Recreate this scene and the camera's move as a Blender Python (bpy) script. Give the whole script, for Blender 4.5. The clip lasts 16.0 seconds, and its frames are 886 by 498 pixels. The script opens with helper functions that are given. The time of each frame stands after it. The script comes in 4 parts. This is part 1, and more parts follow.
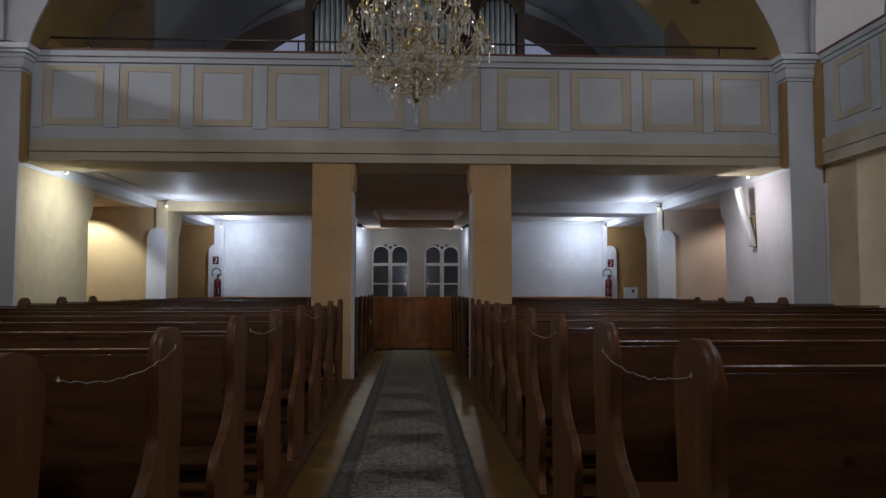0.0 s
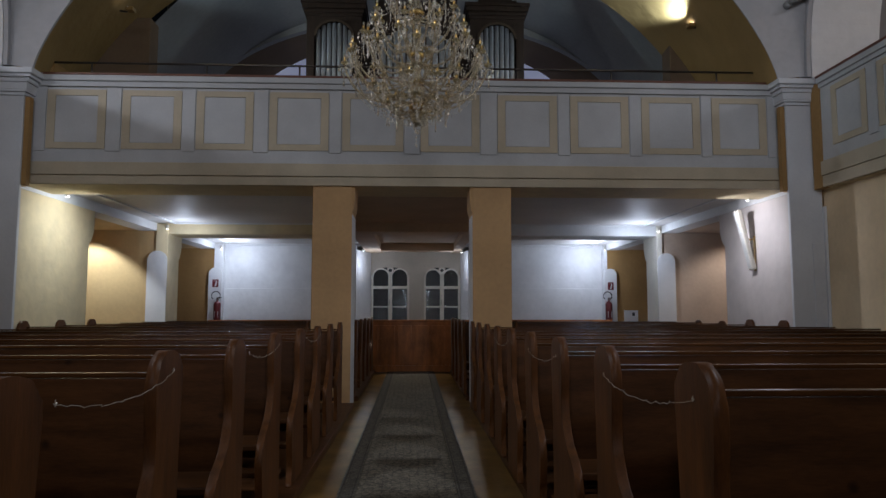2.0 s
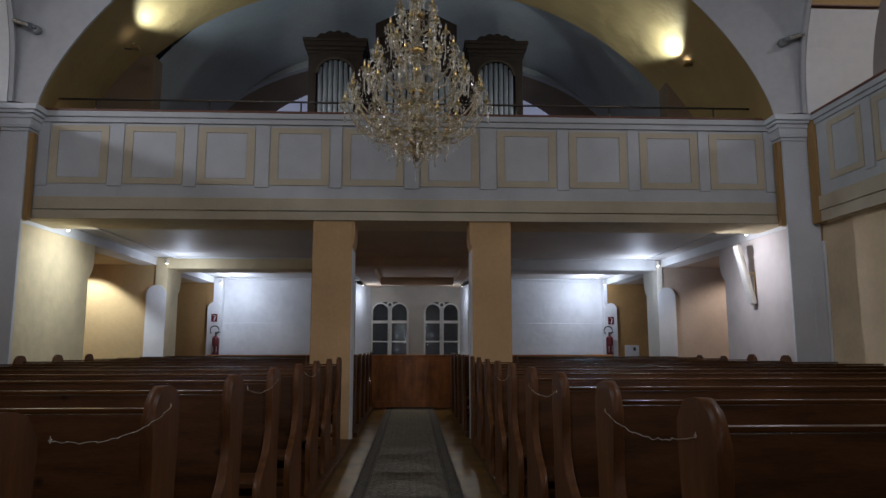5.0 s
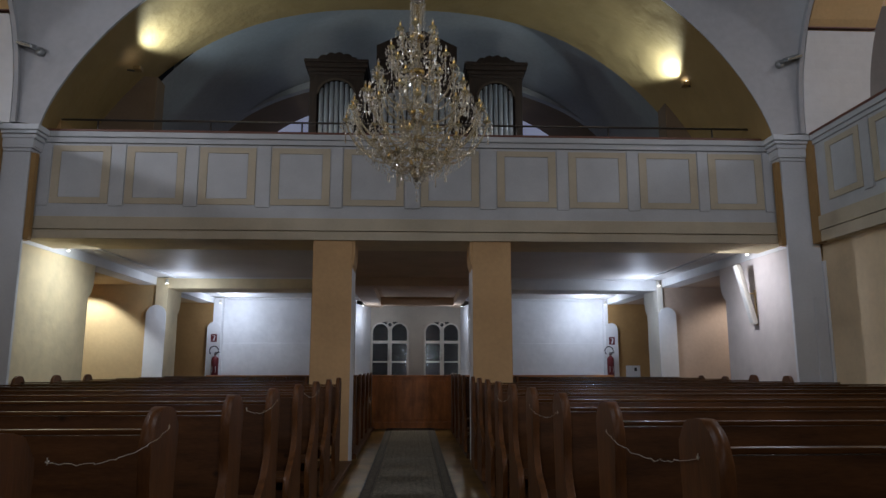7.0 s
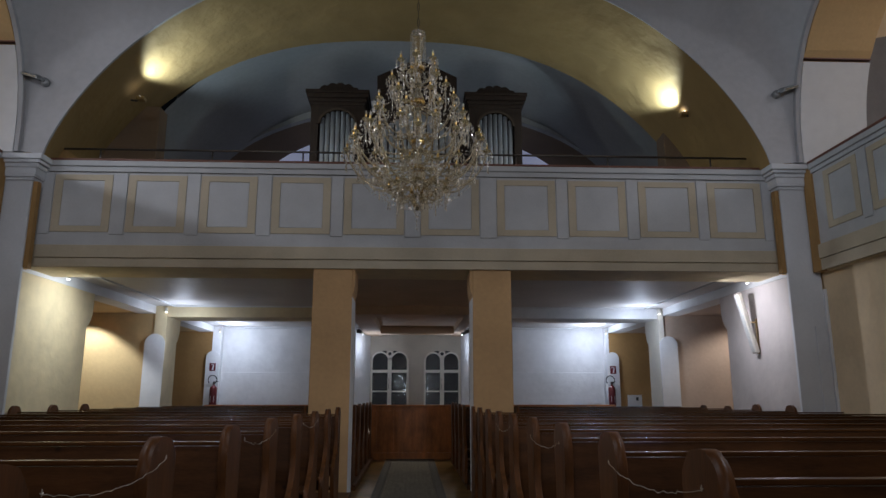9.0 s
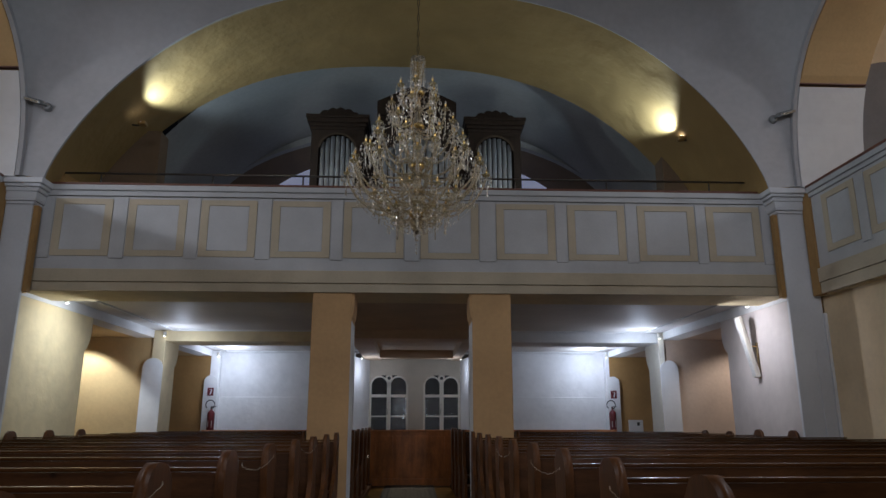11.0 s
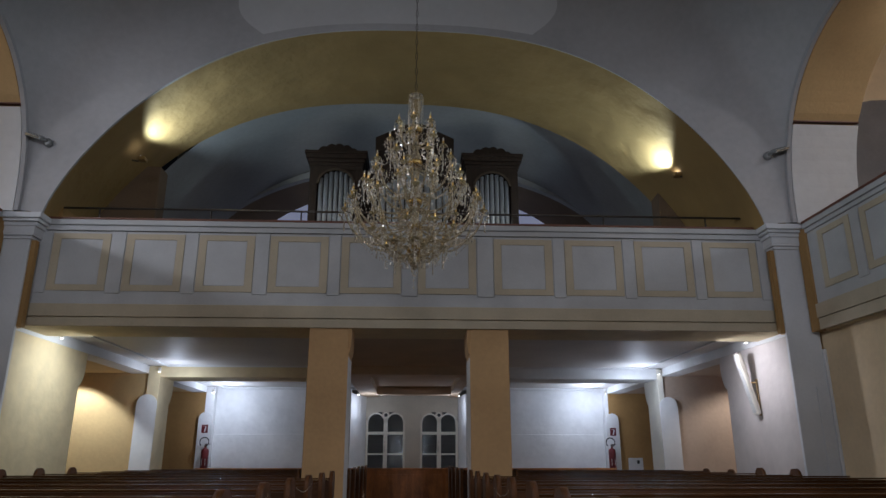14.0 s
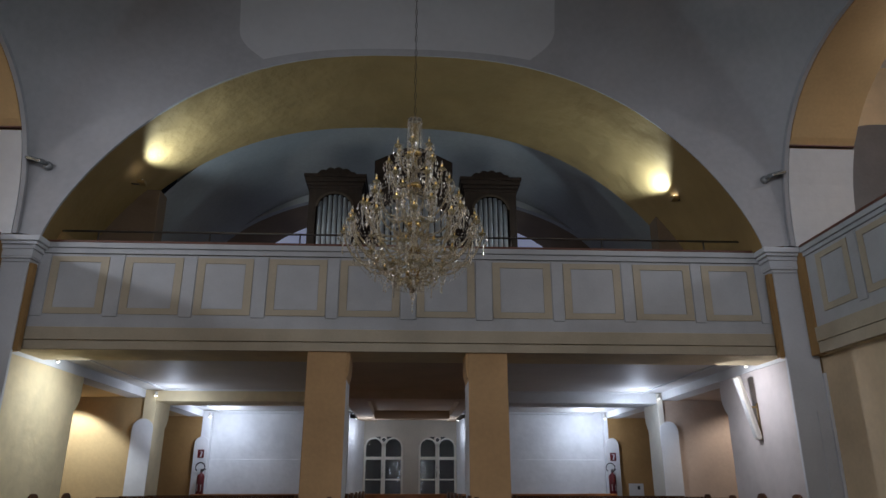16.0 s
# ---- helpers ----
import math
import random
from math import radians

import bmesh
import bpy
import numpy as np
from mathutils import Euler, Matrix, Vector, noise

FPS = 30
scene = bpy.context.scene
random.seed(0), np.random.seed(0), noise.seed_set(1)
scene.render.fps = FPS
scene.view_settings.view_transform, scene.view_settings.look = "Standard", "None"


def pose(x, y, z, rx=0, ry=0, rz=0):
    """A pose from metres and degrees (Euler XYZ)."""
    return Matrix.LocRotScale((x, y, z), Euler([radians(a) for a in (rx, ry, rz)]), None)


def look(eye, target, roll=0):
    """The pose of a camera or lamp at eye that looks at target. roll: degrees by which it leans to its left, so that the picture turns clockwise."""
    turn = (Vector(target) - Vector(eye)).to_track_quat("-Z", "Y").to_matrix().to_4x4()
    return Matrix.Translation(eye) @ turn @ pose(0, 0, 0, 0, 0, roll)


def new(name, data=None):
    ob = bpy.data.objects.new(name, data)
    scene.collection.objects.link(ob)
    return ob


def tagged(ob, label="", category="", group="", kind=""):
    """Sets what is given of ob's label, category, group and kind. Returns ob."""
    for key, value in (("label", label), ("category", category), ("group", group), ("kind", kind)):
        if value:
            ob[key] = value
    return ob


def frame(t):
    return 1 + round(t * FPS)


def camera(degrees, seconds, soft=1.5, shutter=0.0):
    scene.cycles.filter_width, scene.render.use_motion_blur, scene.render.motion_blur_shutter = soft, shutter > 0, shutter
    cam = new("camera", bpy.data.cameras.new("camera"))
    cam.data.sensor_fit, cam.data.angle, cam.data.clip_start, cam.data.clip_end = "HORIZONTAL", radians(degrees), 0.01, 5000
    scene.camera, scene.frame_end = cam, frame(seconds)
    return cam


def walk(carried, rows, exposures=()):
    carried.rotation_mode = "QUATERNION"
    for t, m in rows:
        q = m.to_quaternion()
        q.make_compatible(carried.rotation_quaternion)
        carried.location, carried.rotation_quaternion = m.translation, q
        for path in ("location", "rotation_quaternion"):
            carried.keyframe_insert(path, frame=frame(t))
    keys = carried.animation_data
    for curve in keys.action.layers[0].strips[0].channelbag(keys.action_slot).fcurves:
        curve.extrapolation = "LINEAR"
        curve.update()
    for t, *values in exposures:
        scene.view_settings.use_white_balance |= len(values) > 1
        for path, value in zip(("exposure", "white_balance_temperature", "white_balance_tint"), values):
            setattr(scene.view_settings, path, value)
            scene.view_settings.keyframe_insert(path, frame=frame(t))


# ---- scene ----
cam = camera(65.55, 16.0, soft=1.45)
EYE = (0.0, 0.0, 1.14)
TILT = [
    (0.0, 93.19, -2.49),
    (0.5, 93.60, -2.49),
    (1.0, 94.09, -2.48),
    (1.5, 94.56, -2.48),
    (2.0, 95.10, -2.49),
    (2.5, 95.58, -2.50),
    (3.0, 96.14, -2.50),
    (3.5, 96.57, -2.51),
    (4.0, 96.99, -2.51),
    (6.5, 99.26, -2.50),
    (7.0, 99.61, -2.49),
    (7.5, 100.23, -2.48),
    (8.0, 100.93, -2.48),
    (8.5, 101.44, -2.49),
    (9.0, 101.98, -2.48),
    (11.5, 104.42, -2.55),
    (12.0, 104.88, -2.60),
    (12.5, 105.35, -2.62),
    (13.0, 105.91, -2.64),
    (13.5, 106.39, -2.68),
    (14.0, 106.89, -2.73),
    (14.5, 107.41, -2.77),
    (15.0, 107.88, -2.79),
    (15.5, 108.37, -2.80),
    (16.0, 108.82, -2.85),
]
walk(cam, [(t, pose(*EYE, rx, 0, rz)) for t, rx, rz in TILT], exposures=[(0.0, -0.28), (16.0, -0.28)])

# ---- light ----
world = bpy.data.worlds.new("night")
scene.world = world
world.use_nodes = True
world.node_tree.nodes["Background"].inputs[0].default_value = (0.30, 0.36, 0.50, 1)
world.node_tree.nodes["Background"].inputs[1].default_value = 0.004

def spot(name, place, target, watts, size, blend, colour, radius=0.03):
    data = bpy.data.lights.new(name, "SPOT")
    data.energy, data.spot_size, data.spot_blend, data.color, data.shadow_soft_size = watts, radians(size), blend, colour, radius
    ob = new(name, data)
    ob.matrix_world = look(place, target)
    return ob

def bulb(name, place, watts, colour, radius=0.03):
    data = bpy.data.lights.new(name, "POINT")
    data.energy, data.color, data.shadow_soft_size = watts, colour, radius
    ob = new(name, data)
    ob.location = place
    return ob

COOL, NAVE, WARM = (0.68, 0.785, 1.0), (0.82, 0.87, 1.0), (0.88, 0.88, 0.95)
# lamps on the soffit of the west arch
spot("arch_lamp_light", (-3.57, 8.88, 5.06), (-3.0, 8.90, 5.57), 135, 140, 0.4, (0.64, 0.84, 1.0), 0.04)
spot("arch_lamp_light", (3.62, 8.92, 4.99), (3.05, 8.94, 5.50), 135, 140, 0.4, (0.64, 0.84, 1.0), 0.04)
# floodlights standing on the gallery behind the parapet, turned up past the organ
spot("loft_flood_light", (-2.6, 8.75, 4.0), (-0.72, 11.75, 5.84), 44, 52, 0.15, (0.95, 0.95, 0.95), 0.04)
spot("loft_flood_light", (2.6, 8.75, 4.0), (0.72, 11.75, 5.84), 44, 52, 0.15, (0.92, 0.95, 0.97), 0.04)
# small lamps under the gallery: at the front piers, before the cross beams, at the rear wall, in the passage
spot("beam_light", (-3.86, 9.16, 2.50), (-4.70, 9.05, 1.9), 56, 150, 1.0, (0.84, 0.92, 1.0), 0.03)
spot("beam_light", (3.88, 9.00, 2.50), (4.70, 8.90, 1.9), 54, 150, 1.0, (0.84, 0.87, 1.0), 0.03)
bulb("beam_light", (-4.05, 12.22, 2.33), 17, COOL, 0.03)
bulb("beam_light", (4.10, 12.22, 2.33), 22, COOL, 0.03)
bulb("beam_light", (-4.05, 15.80, 2.38), 34, COOL, 0.04)
bulb("beam_light", (4.08, 15.80, 2.38), 36, COOL, 0.04)
bulb("beam_light", (-0.98, 16.9, 2.30), 10, COOL)
bulb("beam_light", (1.02, 16.9, 2.30), 6, COOL)
# two more, unseen behind the passage beam, added to brighten the aisle floor
spot("beam_light", (-0.95, 13.6, 2.45), (-0.3, 11.2, 0.0), 52, 95, 0.7, (1.0, 0.93, 0.82), 0.04)
spot("beam_light", (0.95, 13.6, 2.45), (-0.1, 11.2, 0.0), 44, 95, 0.7, (1.0, 0.95, 0.86), 0.04)
spot("side_room_light", (-5.75, 12.1, 2.55), (-5.95, 12.5, 1.0), 135, 118, 0.35, (0.82, 0.91, 1.0))
spot("side_room_light", (6.2, 11.9, 2.55), (6.0, 12.4, 1.0), 62, 120, 0.6, (1.0, 0.92, 0.88))
# lamps in the side galleries
spot("gallery_light", (-6.25, 4.0, 4.44), (1.0, 8.0, 3.3), 260, 96, 0.7, NAVE, 0.08)
spot("gallery_light", (6.25, 4.0, 4.44), (-1.0, 8.0, 3.3), 90, 96, 0.7, NAVE, 0.08)
bulb("gallery_light", (6.3, 6.0, 5.9), 34, NAVE, 0.08)
bulb("gallery_light", (-6.3, 6.0, 5.9), 30, NAVE, 0.08)
# added fill lamps, all out of view: gallery corners, pews, gallery front, vault
spot("bay_flood_light", (1.3, -3.1, 4.75), (5.1, 7.6, 4.2), 640, 36, 1.0, NAVE, 0.6)
spot("bay_flood_light", (-1.3, -3.1, 4.75), (-5.1, 7.6, 4.2), 640, 36, 1.0, NAVE, 0.6)
spot("pew_fill_light", (4.15, 2.45, 4.65), (-1.4, 4.2, 0.7), 340, 95, 0.9, NAVE, 0.1)
spot("pew_fill_light", (-4.15, 2.45, 4.65), (1.4, 4.2, 0.7), 320, 95, 0.9, NAVE, 0.1)
spot("front_fill_light", (2.3, -6.5, 4.6), (-0.4, 8.2, 2.2), 540, 46, 0.9, WARM, 0.5)
spot("front_fill_light", (-2.3, -6.5, 4.6), (0.4, 8.2, 2.2), 470, 46, 0.9, WARM, 0.5)
spot("vault_fill_light", (4.0, -6.5, 4.0), (1.0, -3.5, 9.0), 190, 100, 0.8, (0.98, 0.95, 0.92), 0.15)
spot("vault_fill_light", (-4.0, -6.5, 4.0), (-1.0, -3.5, 9.0), 190, 100, 0.8, (0.98, 0.95, 0.92), 0.15)

# ---- materials ----
def shader(name, base, rough=0.8, var=0.12, scale=2.0, fine=60.0, bump=0.15, metal=0.0, spec=0.5, stretch=(1, 1, 1), dark=None):
    m = bpy.data.materials.new(name)
    m.use_nodes = True
    nt = m.node_tree
    bsdf = nt.nodes["Principled BSDF"]
    co = nt.nodes.new("ShaderNodeTexCoord")
    mp = nt.nodes.new("ShaderNodeMapping")
    mp.inputs["Scale"].default_value = stretch
    nt.links.new(co.outputs["Object"], mp.inputs["Vector"])
    big, small = nt.nodes.new("ShaderNodeTexNoise"), nt.nodes.new("ShaderNodeTexNoise")
    big.inputs["Scale"].default_value, big.inputs["Detail"].default_value = scale, 6
    small.inputs["Scale"].default_value, small.inputs["Detail"].default_value = fine, 4
    for n in (big, small):
        nt.links.new(mp.outputs[0], n.inputs["Vector"])
    add = nt.nodes.new("ShaderNodeMath")
    add.operation = "MULTIPLY_ADD"
    nt.links.new(small.outputs[0], add.inputs[0])
    add.inputs[1].default_value = 0.35
    nt.links.new(big.outputs[0], add.inputs[2])
    ramp = nt.nodes.new("ShaderNodeValToRGB")
    lo = dark or tuple(c * (1 - var * 2.2) for c in base)
    hi = tuple(min(1, c * (1 + var)) for c in base)
    ramp.color_ramp.elements[0].position, ramp.color_ramp.elements[0].color = 0.38, (*lo, 1)
    ramp.color_ramp.elements[1].position, ramp.color_ramp.elements[1].color = 0.95, (*hi, 1)
    nt.links.new(add.outputs[0], ramp.inputs[0])
    nt.links.new(ramp.outputs[0], bsdf.inputs["Base Color"])
    bsdf.inputs["Roughness"].default_value, bsdf.inputs["Metallic"].default_value = rough, metal
    bsdf.inputs["Specular IOR Level"].default_value = spec
    if bump:
        b = nt.nodes.new("ShaderNodeBump")
        b.inputs["Strength"].default_value, b.inputs["Distance"].default_value = bump, 0.02
        nt.links.new(add.outputs[0], b.inputs["Height"])
        nt.links.new(b.outputs[0], bsdf.inputs["Normal"])
    return m

WHITE = shader("white_plaster", (0.74, 0.74, 0.74), 0.85, 0.06, 1.3, 9, 0.35)
VAULT = shader("vault_plaster", (0.48, 0.475, 0.48), 0.9, 0.10, 0.7, 12, 0.5)
YELLOW = shader("ochre_plaster", (0.60, 0.405, 0.195), 0.85, 0.08, 1.3, 25, 0.4)
CREAM = shader("cream_plaster", (0.76, 0.63, 0.39), 0.85, 0.08, 1.5, 6, 0.4)
TRIM = shader("grey_white_paint", (0.50, 0.505, 0.51), 0.7, 0.06, 3, 40, 0.15)
PILW = shader("white_pilaster_paint", (0.64, 0.65, 0.67), 0.75, 0.06, 2, 30, 0.2)
FRAMEP = shader("pale_ochre_paint", (0.51, 0.435, 0.315), 0.75, 0.07, 3, 40, 0.15)
# boards kept darker than the pew ends (WOODV), standing in for shade
WOOD = shader("dark_varnished_pine", (0.084, 0.033, 0.0105), 0.45, 0.3, 3, 30, 0.06, spec=0.2, stretch=(1, 6, 6))

def knotted(m, scale, darkest):
    """Adds knots and a tone of its own for each board."""
    nt = m.node_tree
    bsdf = nt.nodes["Principled BSDF"]
    ramp = bsdf.inputs["Base Color"].links[0].from_node
    co, info, mp = nt.nodes.new("ShaderNodeTexCoord"), nt.nodes.new("ShaderNodeObjectInfo"), nt.nodes.new("ShaderNodeMapping")
    shift = nt.nodes.new("ShaderNodeVectorMath")
    shift.operation = "MULTIPLY_ADD"
    shift.inputs[1].default_value = (37.0, 0.0, 23.0)
    nt.links.new(info.outputs["Random"], shift.inputs[0])
    nt.links.new(co.outputs["Object"], shift.inputs[2])
    mp.inputs["Rotation"].default_value = (radians(-90), 0, 0)
    nt.links.new(shift.outputs[0], mp.inputs["Vector"])
    vor = nt.nodes.new("ShaderNodeTexVoronoi")
    vor.voronoi_dimensions = "2D"
    vor.inputs["Scale"].default_value = scale
    nt.links.new(mp.outputs[0], vor.inputs["Vector"])
    knot = nt.nodes.new("ShaderNodeMapRange")
    for k, v in ((1, 0.012), (2, 0.05), (3, darkest), (4, 1.0)):
        knot.inputs[k].default_value = v
    nt.links.new(vor.outputs["Distance"], knot.inputs[0])
    tone = nt.nodes.new("ShaderNodeMapRange")
    tone.inputs[3].default_value, tone.inputs[4].default_value = 0.72, 1.25
    nt.links.new(info.outputs["Random"], tone.inputs[0])
    both = nt.nodes.new("ShaderNodeMath")
    both.operation = "MULTIPLY"
    nt.links.new(knot.outputs[0], both.inputs[0])
    nt.links.new(tone.outputs[0], both.inputs[1])
    mul = nt.nodes.new("ShaderNodeVectorMath")
    mul.operation = "SCALE"
    nt.links.new(ramp.outputs[0], mul.inputs[0])
    nt.links.new(both.outputs[0], mul.inputs["Scale"])
    nt.links.new(mul.outputs[0], bsdf.inputs["Base Color"])

knotted(WOOD, 2.6, 0.35)
WOODV = shader("dark_varnished_end_grain", (0.118, 0.043, 0.011), 0.45, 0.3, 3, 30, 0.06, spec=0.22, stretch=(6, 6, 1))
ORANGE = shader("orange_varnished_pine", (0.52, 0.185, 0.046), 0.28, 0.3, 3, 30, 0.05, stretch=(2.5, 2.5, 1))
RAILW = shader("polished_pine_rail", (0.085, 0.034, 0.011), 0.24, 0.25, 3, 30, 0.03, spec=0.3, stretch=(1, 6, 6))
ORGAN = shader("dark_walnut", (0.022, 0.013, 0.008), 0.6, 0.25, 4, 40, 0.1, spec=0.2, stretch=(6, 6, 1))
RED = shader("red_brown_paint", (0.16, 0.06, 0.035), 0.5, 0.1, 3, 40, 0.1)
METAL = shader("dark_metal", (0.10, 0.085, 0.075), 0.4, 0.1, 5, 60, 0.05, metal=0.8)
TIN = shader("pipe_tin", (0.50, 0.52, 0.55), 0.4, 0.08, 5, 60, 0.03, metal=0.7)
STONE = shader("ochre_floor_tile", (0.17, 0.095, 0.028), 0.34, 0.25, 3, 40, 0.05, spec=0.02)
CARPET = shader("grey_patterned_carpet", (0.19, 0.165, 0.122), 0.95, 0.42, 34, 130, 0.5)

def woven(m, scale, dark):
    """Lays a repeating dark ornament, outlined medallions and sprigs, over a carpet."""
    nt = m.node_tree
    bsdf = nt.nodes["Principled BSDF"]
    ramp = bsdf.inputs["Base Color"].links[0].from_node
    co = nt.nodes.new("ShaderNodeTexCoord")
    value = ramp.outputs[0]
    for dims, size, feature, lo, hi in ((scale, 0.35, "DISTANCE_TO_EDGE", 0.03, 0.07), (scale * 2.3, 0.9, "F1", 0.16, 0.24)):
        v = nt.nodes.new("ShaderNodeTexVoronoi")
        v.voronoi_dimensions, v.feature = "2D", feature
        v.inputs["Scale"].default_value, v.inputs["Randomness"].default_value = dims, size
        nt.links.new(co.outputs["Object"], v.inputs["Vector"])
        r = nt.nodes.new("ShaderNodeMapRange")
        for k, a in ((1, lo), (2, hi), (3, dark), (4, 1.0)):
            r.inputs[k].default_value = a
        nt.links.new(v.outputs["Distance"], r.inputs[0])
        mul = nt.nodes.new("ShaderNodeVectorMath")
        mul.operation = "SCALE"
        nt.links.new(value, mul.inputs[0])
        nt.links.new(r.outputs[0], mul.inputs["Scale"])
        value = mul.outputs[0]
    nt.links.new(value, bsdf.inputs["Base Color"])

woven(CARPET, 17.0, 0.6)
BLACK = shader("black_rubber", (0.02, 0.02, 0.02), 0.5, 0.1, 5, 60, 0.05)
REDP = shader("red_enamel", (0.13, 0.010, 0.014), 0.3, 0.08, 5, 60, 0.0)

ARCHY = shader("ochre_rough_plaster", (0.335, 0.216, 0.085), 0.8, 0.10, 1.3, 3, 1.0, spec=0.25)
ARCHY.node_tree.nodes["Bump"].inputs["Distance"].default_value = 0.075
PILLAR = shader("ochre_pillar_plaster", (0.60, 0.375, 0.18), 0.85, 0.09, 1.3, 20, 0.4)
# dark ochre; on far cross walls and loft sides it stands in for shade
OCHRED = shader("dark_and_shaded_ochre_plaster", (0.36, 0.208, 0.075), 0.85, 0.1, 1.8, 18, 0.4)
# darker than the vault plaster, so that the loft looks less lit
LOFTG = shader("dimmed_loft_plaster", (0.30, 0.297, 0.288), 0.9, 0.10, 0.8, 14, 0.4)
# ochre plaster browned to hold the shade of loft pier and niche
OCHRE_SHADE = shader("shaded_ochre_plaster", (0.15, 0.10, 0.06), 0.85, 0.1, 2, 20, 0.3)
FIELD = shader("lighter_vault_tone", (0.64, 0.64, 0.64), 0.9, 0.05, 1.0, 12, 0.3)
ROUGHW = shader("rough_white_plaster", (0.76, 0.76, 0.76), 0.85, 0.08, 1.6, 9, 0.7)
SIDEW = shader("warm_cream_plaster", (0.78, 0.61, 0.39), 0.85, 0.08, 1.5, 18, 0.4)
DOORW = shader("cream_grey_paint", (0.50, 0.45, 0.37), 0.75, 0.08, 2, 30, 0.2)
NIGHTW = shader("night_black_wall", (0.022, 0.022, 0.025), 0.9, 0.1, 2, 30, 0.2)
OCHRES = shader("side_room_ochre", (0.58, 0.405, 0.195), 0.85, 0.08, 1.5, 18, 0.4)
PINK = shader("pale_pink_plaster", (0.64, 0.58, 0.55), 0.85, 0.08, 1.5, 7, 0.4)
PINKY = shader("dull_ochre_plaster", (0.52, 0.40, 0.31), 0.85, 0.08, 1.5, 18, 0.4)
TAN = shader("tan_plaster", (0.56, 0.41, 0.28), 0.85, 0.08, 1.5, 18, 0.3)
GREYT = shader("grey_paint", (0.42, 0.42, 0.43), 0.8, 0.06, 3, 30, 0.2)
CEILW = shader("ceiling_white_paint", (0.70, 0.67, 0.64), 0.6, 0.07, 0.9, 14, 0.25, spec=0.4)
for m in (CREAM, WHITE, PINK):
    m.node_tree.nodes["Bump"].inputs["Distance"].default_value = 0.045
PALEY = shader("pale_yellow_plaster", (0.74, 0.70, 0.60), 0.85, 0.08, 1.5, 18, 0.4)
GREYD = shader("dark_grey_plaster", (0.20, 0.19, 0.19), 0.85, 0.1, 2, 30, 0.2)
PAINTW = shader("white_gloss_paint", (0.70, 0.66, 0.58), 0.4, 0.06, 4, 40, 0.08)
DULLW = shader("dull_white_print", (0.62, 0.62, 0.62), 0.6, 0.05, 6, 50, 0.0)
GRILLE = shader("woven_grille", (0.60, 0.60, 0.58), 0.8, 0.1, 40, 200, 0.3)
BRASS = shader("aged_brass", (0.45, 0.30, 0.12), 0.4, 0.12, 6, 60, 0.05, metal=0.8)
GILT = shader("dull_gilt", (0.05, 0.034, 0.02), 0.5, 0.15, 6, 60, 0.1, metal=0.4)
GILT2 = shader("bright_gilt", (0.72, 0.50, 0.18), 0.25, 0.1, 6, 60, 0.0, metal=0.9)
GREYM = shader("grey_cast_metal", (0.30, 0.31, 0.31), 0.5, 0.08, 8, 60, 0.05, metal=0.5)
WIRE = shader("pale_wire", (0.62, 0.56, 0.46), 0.4, 0.1, 8, 60, 0.0, metal=0.3)
CARPETB = shader("grey_carpet_border", (0.125, 0.11, 0.085), 0.95, 0.35, 40, 130, 0.4)
woven(CARPETB, 24.0, 0.65)
CARPETL = shader("carpet_stripe", (0.06, 0.052, 0.042), 0.95, 0.3, 40, 130, 0.3)

def glassy(name, tint, rough, trans, ior=1.5):
    m = bpy.data.materials.new(name)
    m.use_nodes = True
    b = m.node_tree.nodes["Principled BSDF"]
    b.inputs["Base Color"].default_value = (*tint, 1)
    b.inputs["Roughness"].default_value, b.inputs["IOR"].default_value = rough, ior
    b.inputs["Transmission Weight"].default_value = trans
    return m

GLASSC = glassy("pressed_glass", (0.92, 0.82, 0.62), 0.06, 0.9)
CRYSTAL = glassy("cut_crystal", (0.98, 0.94, 0.84), 0.2, 0.7, 1.75)
CRYSTAL.node_tree.nodes["Principled BSDF"].inputs["Metallic"].default_value = 0.3
AMBER = glassy("amber_glass", (0.96, 0.82, 0.50), 0.08, 0.8)
BULB = glassy("frosted_bulb", (0.86, 0.80, 0.66), 0.15, 0.75)
def hammered(name):
    m = glassy(name, (0.62, 0.65, 0.70), 0.035, 1.0, 1.45)
    nt = m.node_tree
    v, bp, co = nt.nodes.new("ShaderNodeTexVoronoi"), nt.nodes.new("ShaderNodeBump"), nt.nodes.new("ShaderNodeTexCoord")
    v.inputs["Scale"].default_value = 26
    bp.inputs["Strength"].default_value, bp.inputs["Distance"].default_value = 1.0, 0.02
    nt.links.new(co.outputs["Object"], v.inputs["Vector"])
    nt.links.new(v.outputs["Distance"], bp.inputs["Height"])
    nt.links.new(bp.outputs[0], nt.nodes["Principled BSDF"].inputs["Normal"])
    return m

GLASSD = hammered("hammered_glass")

def glow(name, colour, strength):
    m = bpy.data.materials.new(name)
    m.use_nodes = True
    b = m.node_tree.nodes["Principled BSDF"]
    b.inputs["Base Color"].default_value = (0.8, 0.8, 0.8, 1)
    b.inputs["Emission Color"].default_value = (*colour, 1)
    b.inputs["Emission Strength"].default_value = strength
    return m

GLOW = glow("lamp_lens", (0.92, 0.95, 1.0), 12.0)
PORCHG = glow("porch_globe", (0.9, 0.95, 1.0), 60.0)
# panes emit bluish light themselves, in place of a source behind them
NIGHTPANE = glow("glowing_window_pane", (0.50, 0.57, 0.90), 0.30)

